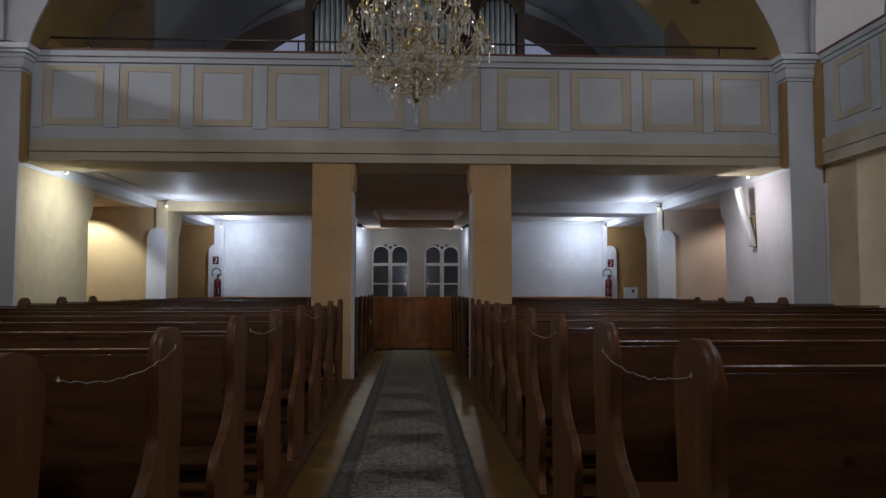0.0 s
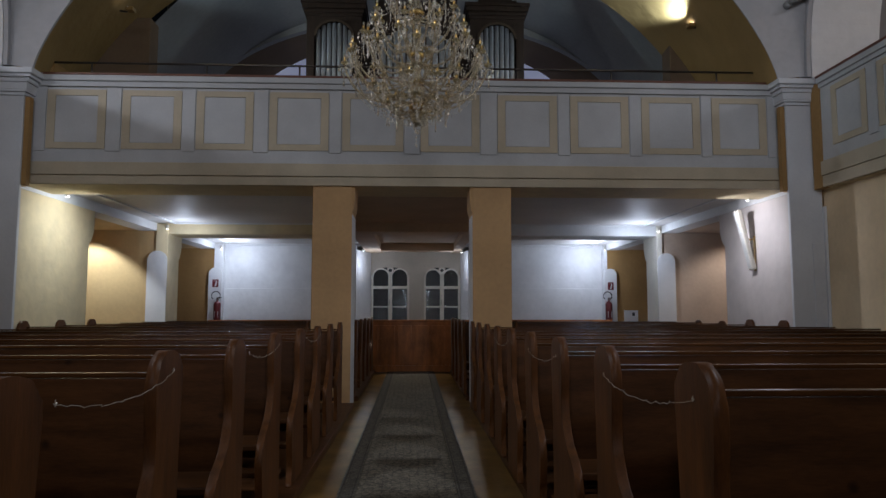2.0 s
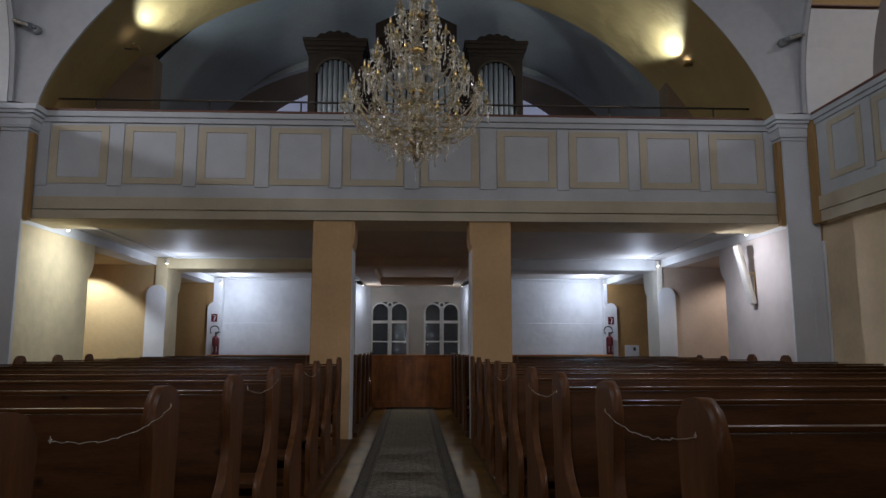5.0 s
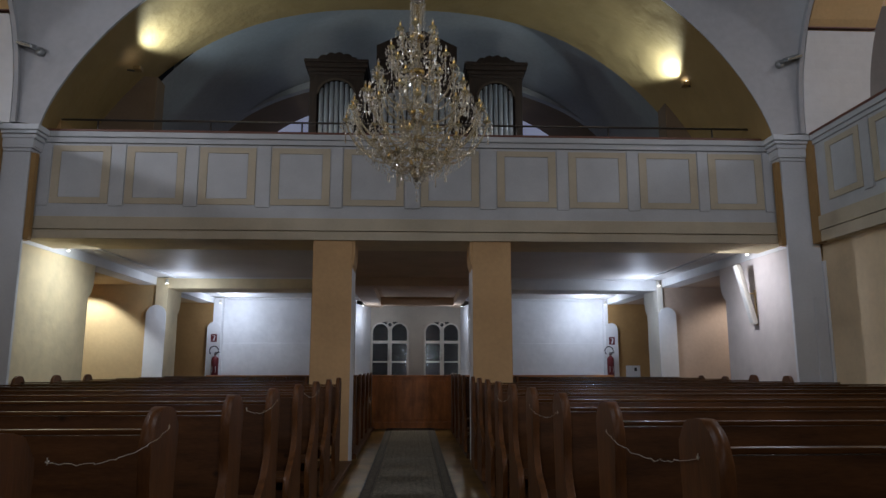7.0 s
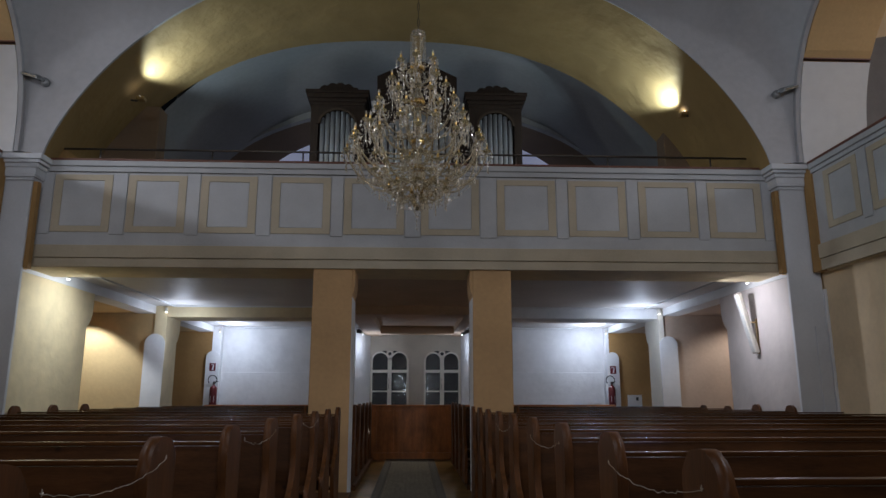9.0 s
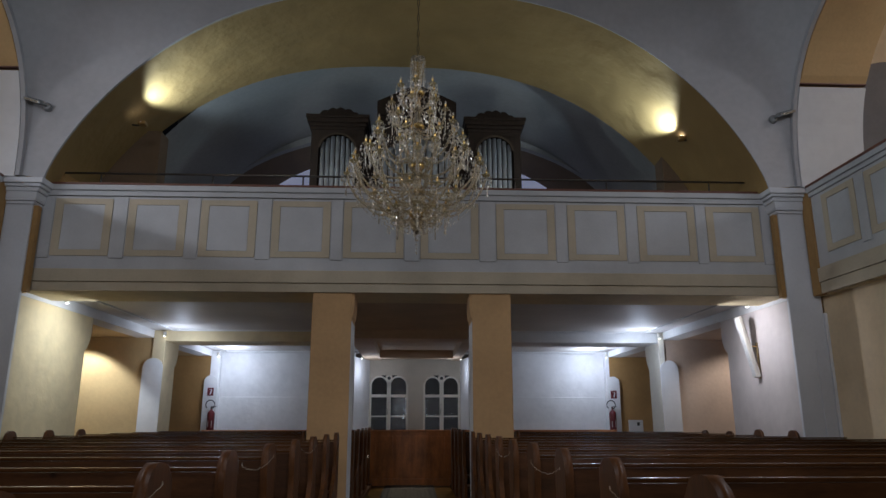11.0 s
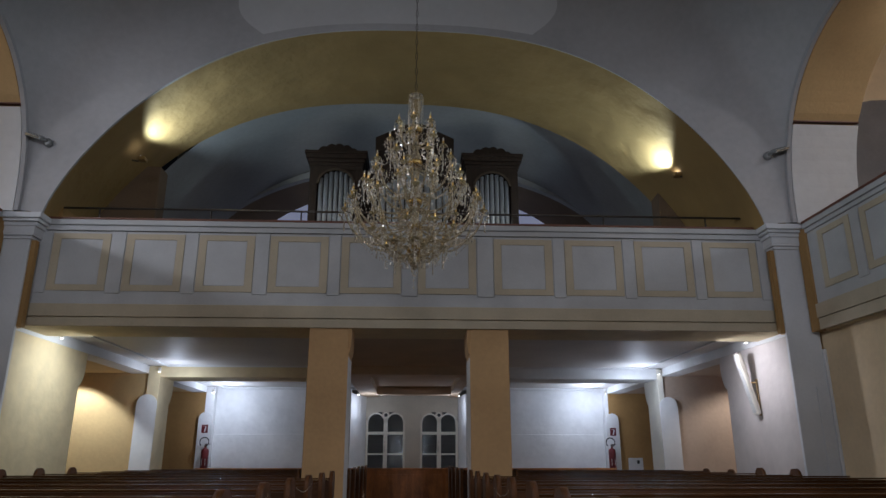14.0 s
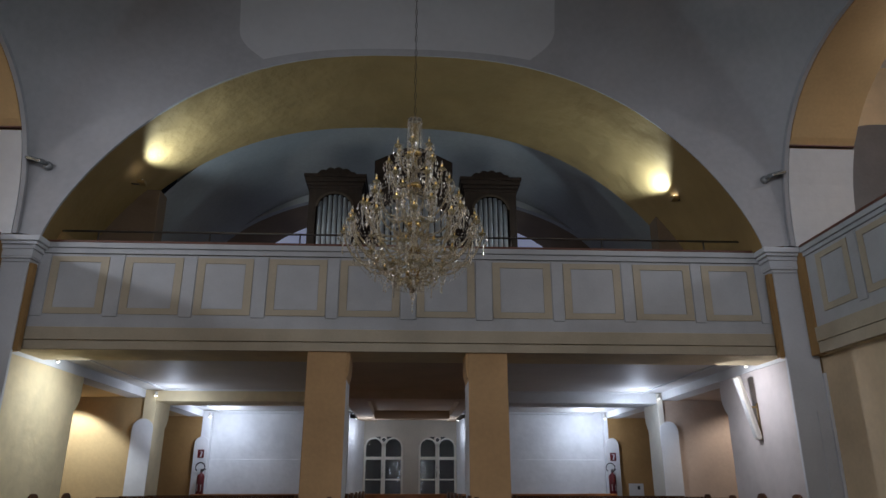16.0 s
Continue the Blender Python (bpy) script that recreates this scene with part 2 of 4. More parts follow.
# ---- building helpers ----
def link(name, bm, material, parent=None, label="", smooth=False):
    me = bpy.data.meshes.new(name)
    bmesh.ops.recalc_face_normals(bm, faces=bm.faces)
    bm.to_mesh(me)
    bm.free()
    if smooth:
        me.shade_smooth()
    me.materials.append(material)
    ob = new(name, me)
    if parent:
        ob.parent = parent
    if label:
        ob["label"] = label
    return ob

def part(name, bm, material, parent, label="", smooth=False):
    return link(name, bm, material, parent, label, smooth)

def setting(name, bm, material, label, smooth=False):
    return tagged(link(name, bm, material, None, "", smooth), label, name.split("_")[0], "", "structure")

def thing(name, label, category, group="", at=(0, 0, 0)):
    e = new(name)
    e.empty_display_size = 0.1
    e.location = at
    return tagged(e, label, category, group)

def box(bm, x0, x1, y0, y1, z0, z1, bevel=0.0):
    r = bmesh.ops.create_cube(bm, size=1.0)
    for v in r["verts"]:
        v.co = Vector(((x0 + x1) / 2 + v.co.x * (x1 - x0), (y0 + y1) / 2 + v.co.y * (y1 - y0), (z0 + z1) / 2 + v.co.z * (z1 - z0)))
    if bevel:
        edges = {e for v in r["verts"] for e in v.link_edges}
        bmesh.ops.bevel(bm, geom=list(edges), offset=bevel, segments=2, profile=0.5, affect="EDGES")
    return bm

def slab(x0, x1, y0, y1, z0, z1, bevel=0.0):
    return box(bmesh.new(), x0, x1, y0, y1, z0, z1, bevel)

def prism(bm, pts, axis, a, b):
    """A polygon drawn in the plane across axis, drawn out from a to b along it."""
    put = {"x": lambda p, d: (d, p[0], p[1]), "y": lambda p, d: (p[0], d, p[1]), "z": lambda p, d: (p[0], p[1], d)}[axis]
    lo = [bm.verts.new(put(p, a)) for p in pts]
    hi = [bm.verts.new(put(p, b)) for p in pts]
    bm.faces.new(lo)
    bm.faces.new(hi[::-1])
    for i in range(len(pts)):
        j = (i + 1) % len(pts)
        bm.faces.new((lo[j], lo[i], hi[i], hi[j]))
    return bm

def sheet(nu, nv, at):
    """A curved sheet through at(u, v), with u and v from 0 to 1."""
    bm = bmesh.new()
    g = [[bm.verts.new(at(i / nu, j / nv)) for j in range(nv + 1)] for i in range(nu + 1)]
    for i in range(nu):
        for j in range(nv):
            bm.faces.new((g[i][j], g[i + 1][j], g[i + 1][j + 1], g[i][j + 1]))
    return bm

def lathe(bm, profile, segs=16, centre=(0, 0, 0)):
    cx, cy, cz = centre
    rings = [[bm.verts.new((cx + r * math.cos(2 * math.pi * k / segs), cy + r * math.sin(2 * math.pi * k / segs), cz + z)) for k in range(segs)] for r, z in profile]
    for a, b in zip(rings, rings[1:]):
        for k in range(segs):
            bm.faces.new((a[k], a[(k + 1) % segs], b[(k + 1) % segs], b[k]))
    bm.faces.new(rings[0][::-1])
    bm.faces.new(rings[-1])
    return bm

def tube(bm, pts, r, segs=6):
    pts = [Vector(p) for p in pts]
    rings = []
    for i, p in enumerate(pts):
        d = (pts[min(i + 1, len(pts) - 1)] - pts[max(i - 1, 0)]).normalized()
        s = d.cross(Vector((0, 0, 1)))
        s = s.normalized() if s.length > 1e-4 else Vector((1, 0, 0))
        q = s.cross(d)
        rings.append([bm.verts.new(p + r * (s * math.cos(2 * math.pi * k / segs) + q * math.sin(2 * math.pi * k / segs))) for k in range(segs)])
    for a, b in zip(rings, rings[1:]):
        for k in range(segs):
            bm.faces.new((a[k], a[(k + 1) % segs], b[(k + 1) % segs], b[k]))
    bm.faces.new(rings[0][::-1])
    bm.faces.new(rings[-1])
    return bm

# ---- the large structure ----
HALF, SPRING, RISE = 4.42, 3.95, 2.66
WALL = 4.68

def west_arch(x):
    """Height of the wide west arch above the floor."""
    return SPRING + RISE * max(0.0, 1 - (abs(x) / HALF) ** 2.6) ** 0.77

BAY_Y, BAY_HALF = 5.65, 2.33
SIDE_X = {-1: 4.72, 1: 4.80}

def side_rise(y):
    """Height of the side arches above the capitals; it repeats from bay to bay."""
    s = abs((y - BAY_Y + BAY_HALF) % (2 * BAY_HALF) - BAY_HALF) / BAY_HALF
    return 2.265 * max(0.0, 1 - s ** 2.5) ** 0.4

def vault(x, y):
    """The sail vault over the width of the west arch, spread to the side walls."""
    return (x * SIDE_X[1 if x > 0 else -1] / HALF, y, west_arch(x) + side_rise(y))

def half_angle(u):
    return HALF * math.sin((u - 0.5) * math.pi)

ROWS = 120
def vault_row(u, j):
    """Row 0 is the west arch itself; the others run east, closer together at each springing."""
    x = half_angle(u)
    if j == 0:
        return (x, 7.985, west_arch(x))
    bay, k = divmod(j - 1, ROWS)
    c = math.cos(math.pi * k / ROWS)
    return vault(x, BAY_Y - 2 * BAY_HALF * bay + BAY_HALF * 0.99999 * math.copysign(abs(c) ** 0.8, c))

setting("floor", slab(-7.5, 7.5, -9.0, 20.2, -0.2, 0), STONE, "worn polished ochre church floor")
setting("ceiling_nave", sheet(72, 3 * ROWS + 1, lambda u, v: vault_row(u, round(v * (3 * ROWS + 1)))), VAULT, "pale grey plaster sail vault of the nave", True)
setting("ceiling_arch", sheet(72, 12, lambda u, v: (half_angle(u) * (1 + 0.04 * v) - 0.26 * v, 7.98 + v * 2.0, west_arch(half_angle(u)))), ARCHY, "ochre plastered soffit of the wide west arch", True)
bm = bmesh.new()
for k in range(72):
    xa, xb = half_angle(k / 72), half_angle((k + 1) / 72)
    prism(bm, [(xa, west_arch(xa) + 0.001), (xb, west_arch(xb) + 0.001), (xb, west_arch(xb) + 0.035), (xa, west_arch(xa) + 0.035)], "y", 7.965, 8.0)
setting("trim_arch", bm, VAULT, "thin white moulding round the west arch")
# lighter area with rounded corners at the crown, a sheet just below the vault
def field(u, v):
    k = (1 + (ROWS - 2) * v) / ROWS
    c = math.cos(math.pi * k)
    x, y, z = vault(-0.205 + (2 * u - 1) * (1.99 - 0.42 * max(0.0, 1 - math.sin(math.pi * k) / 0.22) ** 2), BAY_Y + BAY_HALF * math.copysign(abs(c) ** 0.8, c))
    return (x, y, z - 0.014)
setting("trim_vault_field", sheet(64, ROWS - 2, field), FIELD, "lighter round-cornered area at the crown of the vault", True)

# organ loft behind the arch, its dimness put into the grey
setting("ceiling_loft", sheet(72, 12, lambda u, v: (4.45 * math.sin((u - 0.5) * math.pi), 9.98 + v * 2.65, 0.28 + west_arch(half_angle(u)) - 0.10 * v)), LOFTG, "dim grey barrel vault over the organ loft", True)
for side in (-1, 1):
    n = "left" if side < 0 else "right"
    setting("wall_loft_pier_" + n, slab(*sorted((side * 3.75, side * 4.9)), 9.65, 9.97, 2.9, 5.3, 0.012), OCHRE_SHADE, "ochre plastered pier beside the organ loft, coloured as in shade")
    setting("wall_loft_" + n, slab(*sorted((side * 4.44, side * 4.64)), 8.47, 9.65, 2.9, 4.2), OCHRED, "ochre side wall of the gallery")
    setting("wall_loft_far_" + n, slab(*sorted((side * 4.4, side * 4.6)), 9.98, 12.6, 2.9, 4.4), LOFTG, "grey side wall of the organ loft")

def niche_arch(x, w, spring, rise):
    return spring + rise * math.sqrt(max(0.0, 1 - (x / w) ** 2))

bm = bmesh.new()
N = 48
cut = [3.9 * math.sin((k / N - 0.5) * math.pi) for k in range(N + 1)]
for xa, xb in zip(cut, cut[1:]):
    prism(bm, [(xa, niche_arch(xa, 3.9, 4.8, 1.85)), (xb, niche_arch(xb, 3.9, 4.8, 1.85)), (xb, 7.2), (xa, 7.2)], "y", 12.6, 12.75)
for s in (-1, 1):
    box(bm, *sorted((s * 3.9, s * 4.6)), 12.6, 12.75, 2.9, 7.2)
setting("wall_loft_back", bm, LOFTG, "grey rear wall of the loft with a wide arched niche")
setting("wall_niche", sheet(48, 4, lambda u, v: (3.9 * math.sin((u - 0.5) * math.pi) * (1 - 0.12 * v), 12.75 + 0.9 * v, niche_arch(3.9 * math.sin((u - 0.5) * math.pi), 3.9, 4.8, 1.85) - 0.03 * v)), OCHRE_SHADE, "ochre soffit of the arched niche behind the organ, coloured as in shade", True)
setting("wall_niche_back", slab(-4.3, 4.3, 13.65, 13.8, 2.9, 7.2), WHITE, "white rear wall of the niche behind the organ")
win = tagged(new("window_loft"), "frosted loft window with bluish glowing panes", "window", "", "structure")
for xa, xb in ((-2.95, -1.55), (-1.45, -0.05), (0.05, 1.45), (1.55, 2.95)):
    part("pane", slab(xa, xb, 13.61, 13.63, 4.3, 6.40), NIGHTPANE, win)
part("window_frame", box(box(slab(-3.03, 3.03, 13.6, 13.64, 6.40, 6.47), -3.03, 3.03, 13.6, 13.64, 4.23, 4.30), -0.045, 0.045, 13.6, 13.64, 4.3, 6.40), WHITE, win)

# gallery floor, beam and the ceilings under it
setting("gallery_floor", slab(-4.9, 4.9, 8.45, 13.8, 2.84, 2.92), WHITE, "plastered slab of the west gallery")
setting("beam_front", slab(-4.75, 4.85, 8.30, 9.03, 2.64, 2.84), CREAM, "cream plastered front beam under the gallery")
for x0, x1, n in ((-WALL, -1.2, "left"), (1.2, WALL, "right")):
    s = -1 if n == "left" else 1
    setting("ceiling_bay_" + n, slab(x0, x1, 9.03, 16.6, 2.73, 2.83), CEILW, "white plaster ceiling under the gallery")
    setting("beam_cross_" + n, slab(x0, x1, 12.74, 13.46, 2.535, 2.73, 0.008), CREAM if s < 0 else ROUGHW, "white plastered cross beam under the gallery")
    setting("wall_back_" + n, slab(*sorted((s * 1.37, s * 7.0)), 16.6, 16.8, 0, 2.9), ROUGHW, "white rough plastered rear wall with a dado ledge")
    setting("trim_dado_" + n, slab(*sorted((s * 1.40, s * (WALL - 0.10))), 16.575, 16.6, 0, 1.665, 0.008), ROUGHW, "slightly thicker plaster dado of the rear wall")
    bm = slab(*sorted((s * 1.25, s * 4.34)), 9.2, 9.24, 2.708, 2.73)
    box(bm, *sorted((s * 4.30, s * 4.34)), 9.24, 12.6, 2.708, 2.73)
    box(bm, *sorted((s * 1.25, s * 4.34)), 12.6, 12.64, 2.704, 2.73)
    box(bm, *sorted((s * 1.25, s * 4.40)), 16.5, 16.599, 2.68, 2.73, 0.012)
    box(bm, *sorted((s * 4.30, s * 4.34)), 13.6, 16.4, 2.708, 2.73)
    setting("trim_ceiling_" + n, bm, WHITE, "narrow plaster moulding on the ceiling")
setting("ceiling_middle", slab(-1.2, 1.2, 9.03, 18.0, 2.76, 2.83), TAN, "brownish plaster ceiling over the entrance passage")
bm = slab(-1.2, -0.78, 13.2, 18.0, 2.62, 2.76)
box(bm, 0.98, 1.2, 13.2, 18.0, 2.62, 2.76)
box(bm, -0.78, 0.98, 16.6, 16.95, 2.58, 2.76)
box(bm, -1.2, 1.2, 12.75, 13.2, 2.60, 2.76)
setting("beam_middle", bm, TAN, "brownish plastered beams over the entrance passage")

CORBEL = [(0.0, 2.10), (0.05, 2.13), (0.10, 2.19), (0.14, 2.28), (0.155, 2.38), (0.155, 2.59)]

def arcade(side):
    n = "left" if side < 0 else "right"
    bm = bmesh.new()
    def pier(ya, yb, near, far):
        pts = [(ya, 0)] + [(ya - (d if near else 0), z) for d, z in CORBEL] + [(yb + (d if far else 0), z) for d, z in CORBEL[::-1]] + [(yb, 0)]
        prism(bm, pts, "x", side * WALL, side * (WALL + 0.32))
    pier(8.145, 10.1, False, True)
    setting("wall_arcade_" + n, bm, CREAM if side < 0 else PINK, "cream plastered arcade wall with shouldered openings")
    setting("beam_side_" + n, slab(*sorted((side * (WALL - 0.003), side * (WALL + 0.32))), 8.3, 16.6, 2.592, 2.84), WHITE, "white plastered side beam under the gallery")
    # pier under the cross beam, standing proud of the wall, and its twin against the rear wall
    for name, y0, y1, face, grow in (("pier_middle_", 12.70, 13.32, 4.475 if side < 0 else 4.585, 0.9), ("pier_rear_", 16.40, 16.598, 4.485 if side < 0 else 4.60, 0.0)):
        pts = [(y0, 0)] + [(y0, 2.72)] + [(y1 + grow * d, min(z, 2.72)) for d, z in CORBEL[::-1]] + [(y1, 0)]
        pts[2] = (pts[2][0], 2.72)
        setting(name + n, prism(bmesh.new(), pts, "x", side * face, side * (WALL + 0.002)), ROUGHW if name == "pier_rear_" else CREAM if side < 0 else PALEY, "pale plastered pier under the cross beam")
    # cross walls of the side rooms, each with a white arched recess beside the pier
    for y, c in ((12.752, "near"), (16.42, "far")):
        a, b = ((4.468, 4.825) if c == "near" else (4.478, 4.79)) if side < 0 else ((4.578, 4.91) if c == "near" else (4.594, 4.89))
        mid, r = (a + b) / 2, (b - a) / 2
        arc = [(side * (mid + r * math.cos(t * math.pi / 14)), (2.045 if c == "near" else 1.99) + r * math.sin(t * math.pi / 14)) for t in range(15)]
        # the far wall's shade comes from its darker ochre
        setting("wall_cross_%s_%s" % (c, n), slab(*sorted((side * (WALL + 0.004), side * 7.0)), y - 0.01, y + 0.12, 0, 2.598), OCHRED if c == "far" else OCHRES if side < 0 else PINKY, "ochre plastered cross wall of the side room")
        setting("recess_%s_%s" % (c, n), prism(bmesh.new(), [(side * b, 0)] + arc + [(side * a, 0)], "y", y - 0.075, y - 0.054 if c == "near" else y - 0.024), WHITE, "white plastered round-headed jamb beside the pier")
    setting("ceiling_side_" + n, slab(*sorted((side * (WALL + 0.32), side * 7.0)), 8.3, 16.6, 2.6, 2.7), OCHRES if side < 0 else PINKY, "ochre ceiling of the side room")
    setting("wall_outer_" + n, slab(*sorted((side * 7.0, side * 7.2)), -9.0, 16.8, 0, 9), YELLOW, "ochre outer wall")
    setting("wall_side_room_" + n, slab(*sorted((side * (WALL + 0.32), side * 7.0)), 8.3, 8.45, 0, 2.84), YELLOW, "ochre wall closing the side room")

for side in (-1, 1):
    arcade(side)
# entrance
setting("wall_vestibule_left", prism(bmesh.new(), [(-1.385, 16.802), (-1.085, 17.84), (-1.55, 17.84), (-1.55, 16.802)], "z", 0, 2.62), WHITE, "white side wall of the entrance")
setting("wall_vestibule_right", prism(bmesh.new(), [(1.35, 16.802), (1.225, 17.84), (1.55, 17.84), (1.55, 16.802)], "z", 0, 2.62), WHITE, "white side wall of the entrance")
bm = slab(-1.5, -1.075, 17.845, 18.1, 0, 2.8)
box(bm, -0.10, 0.278, 17.845, 18.1, 0, 2.8)
box(bm, 1.215, 1.5, 17.845, 18.1, 0, 2.8)
box(bm, -1.075, -0.10, 17.845, 18.1, 2.30, 2.8)
box(bm, 0.278, 1.215, 17.845, 18.1, 2.30, 2.8)
setting("wall_entrance", bm, DOORW, "white wall round the entrance doors")
# unseen box added behind the doors, painted near-black for the night outside
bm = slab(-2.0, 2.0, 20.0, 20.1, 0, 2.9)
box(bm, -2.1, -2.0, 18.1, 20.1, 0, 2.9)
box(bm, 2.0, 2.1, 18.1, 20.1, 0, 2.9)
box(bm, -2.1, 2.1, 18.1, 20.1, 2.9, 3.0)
setting("wall_porch", bm, NIGHTW, "near-black walls behind the doors that stand in for night")
setting("wall_east", slab(-7.2, 7.2, -9.0, -8.8, 0, 9), CREAM, "cream plastered east wall")
for x0, x1, n in ((-1.217, -0.742, "left"), (0.721, 1.196, "right")):
    bm = slab(x0, x1, 8.29, 8.8, 0, 2.66, 0.012)
    # corbel towards the passage
    q = 1 if x0 < 0 else -1
    xe = x1 if x0 < 0 else x0
    prism(bm, [(xe - q * 0.02, 2.30), (xe + q * 0.015, 2.36), (xe + q * 0.03, 2.46), (xe + q * 0.03, 2.64), (xe - q * 0.02, 2.64)], "y", 8.31, 8.78)
    # thin white slab over the pillar's ochre inner face
    setting("pillar_face_" + n, slab(*sorted((xe, xe + q * 0.004)), 8.31, 8.78, 0.0, 2.30), WHITE, "white painted inner face of the pillar")
    setting("pillar_" + n, bm, PILLAR, "square ochre plastered pillar carrying the gallery")

# pilasters, capitals, side arches
for side in (-1, 1):
    n = "left" if side < 0 else "right"
    sx = SIDE_X[side]
    setting("pilaster_" + n, slab(*sorted((side * 4.575, side * 4.985)), 8.10, 8.145, 0, 3.66, 0.004), PILW, "tall grey-white pilaster at the gallery corner")
    setting("pilaster_chamfer_" + n, slab(*sorted((side * 4.835, side * 4.98)), 8.088, 8.1, 0, 1.95, 0.003), PILW, "shallow lower step of the pilaster")
    setting("pilaster_return_" + n, slab(*sorted((side * 4.986, side * 5.018)), 8.07, 8.13, 0, 2.40, 0.004), WHITE, "narrow white return of the pilaster")
    setting("pilaster_core_" + n, slab(*sorted((side * 4.585, side * 5.0)), 8.146, 8.255, 2.60, 3.66), YELLOW, "ochre flank of the pilaster")
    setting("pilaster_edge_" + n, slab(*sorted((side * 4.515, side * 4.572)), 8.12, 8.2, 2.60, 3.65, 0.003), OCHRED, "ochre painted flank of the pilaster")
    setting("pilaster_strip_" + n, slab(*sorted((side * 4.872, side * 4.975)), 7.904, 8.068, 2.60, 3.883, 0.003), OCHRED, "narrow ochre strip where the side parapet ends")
    bm = bmesh.new()
    for x, y, za, zb, bev in ((4.55, 8.075, 3.655, 3.69, 0.004), (4.52, 8.045, 3.69, 3.715, 0.005), (4.515, 8.04, 3.715, 3.80, 0.0), (4.49, 8.02, 3.80, 3.85, 0.008), (4.455, 7.985, 3.85, 3.885, 0.004), (4.42, 7.95, 3.885, 3.955, 0.010)):
        box(bm, *sorted((side * x, side * (4.90 if y < 8.02 else 4.97))), y, 8.35, za, zb, bev)
    setting("capital_" + n, bm, PILW, "stepped grey-white plaster capital on the pilaster")
    # side arch: moulding, then a deep reveal, white below and ochre above
    ys = [BAY_Y + BAY_HALF * math.sin((k / 48 - 0.5) * math.pi) for k in range(49)]
    low = [3.955 + side_rise(min(max(y, BAY_Y - BAY_HALF + 1e-6), BAY_Y + BAY_HALF - 1e-6)) for y in ys]
    inner = [(BAY_Y + (y - BAY_Y) * 0.978, 3.955 + (z - 3.955) * 0.978) for y, z in zip(ys, low)]
    bm = bmesh.new()
    for k in range(48):
        prism(bm, [inner[k], inner[k + 1], (ys[k + 1], low[k + 1] + 0.012), (ys[k], low[k] + 0.012)], "x", side * (sx - 0.03), side * (sx + 0.02))
    setting("trim_side_arch_" + n, bm, GREYT, "narrow grey moulding round the side arch")
    line = 5.245
    far = [p for p in inner if p[0] > BAY_Y][::-1]
    near = [p for p in inner if p[0] <= BAY_Y][::-1]
    white = [(8.2, 3.956), (7.93, 3.956)] + [p for p in far if p[1] < line] + [(8.2, line)]
    setting("wall_reveal_" + n, prism(bmesh.new(), white, "x", side * (sx + 0.03), side * 5.68), WHITE, "white plastered reveal of the side arch")
    last = [p for p in far if p[1] < line][-1]
    ochre = [(8.2, line + 0.004), (last[0], line + 0.004)] + [p for p in far if p[1] > line + 0.01] + near + [(3.30, 6.9), (8.2, 6.9)]
    setting("wall_reveal_upper_" + n, prism(bmesh.new(), ochre, "x", side * (sx + 0.03), side * 5.68), YELLOW, "ochre plastered soffit of the side arch")
    setting("trim_reveal_" + n, slab(*sorted((side * (sx + 0.03), side * 5.69)), last[0] - 0.012, last[0] + 0.05, line - 0.006, line + 0.008), RED, "thin brown line between white and ochre plaster")
    # gallery space beyond the arch
    pts = [(side * 5.7, 2.6), (side * 5.7, 5.2)] + [(side * (6.5 - 0.78 * math.cos(t * math.pi / 16)), 5.35 + 0.55 * math.sin(t * math.pi / 16)) for t in range(9)] + [(side * 7.0, 5.9), (side * 7.0, 2.6)]
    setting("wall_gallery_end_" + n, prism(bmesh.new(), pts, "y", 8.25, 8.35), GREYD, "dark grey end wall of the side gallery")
    setting("wall_gallery_band_" + n, slab(*sorted((side * 5.6, side * 7.0)), 8.36, 8.46, 2.6, 6.9), SIDEW, "pale ochre band over the end wall of the side gallery")
    setting("ceiling_gallery_" + n, slab(*sorted((side * 5.68, side * 7.0)), -8.8, 8.46, 6.9, 7.0), WHITE, "white ceiling of the side gallery")
    setting("gallery_floor_" + n, slab(*sorted((side * 4.945, side * 7.0)), -8.8, 8.06, 2.603, 2.66), CREAM, "plastered slab of the side gallery")
    setting("wall_side_lower_" + n, slab(*sorted((side * 5.02, side * 5.25)), -8.8, 8.13, 0, 2.6), SIDEW, "cream plastered wall under the side gallery")
    setting("wall_side_back_" + n, slab(*sorted((side * (sx + 0.0), side * 5.3)), -8.8, 3.30, 2.662, 9), CREAM, "cream plastered nave wall")

# parapet of the west gallery
SPANS = [(-4.393, -3.703), (-3.508, -2.804), (-2.627, -1.945), (-1.753, -1.036), (-0.869, -0.125), (0.085, 0.809), (1.035, 1.773), (1.937, 2.668), (2.834, 3.571), (3.724, 4.417)]
gal = thing("gallery_parapet", "grey-white panelled parapet of the west gallery with ochre frames", "parapet")
part("parapet_wall", slab(-4.62, 4.68, 8.28, 8.45, 2.86, 3.9), TRIM, gal)
part("cornice", box(slab(-4.62, 4.68, 8.20, 8.47, 3.885, 3.955, 0.01), -4.62, 4.68, 8.235, 8.46, 3.825, 3.884), TRIM, gal)
part("capping", slab(-4.62, 4.68, 8.21, 8.52, 3.958, 3.985, 0.004), RED, gal, "red-brown painted wooden capping")
part("fascia", slab(-4.66, 4.70, 8.26, 8.3, 2.64, 2.745, 0.004), FRAMEP, gal, "pale ochre lower fascia")
part("fascia", slab(-4.66, 4.70, 8.245, 8.279, 2.752, 2.905, 0.004), FRAMEP, gal, "pale ochre upper fascia")
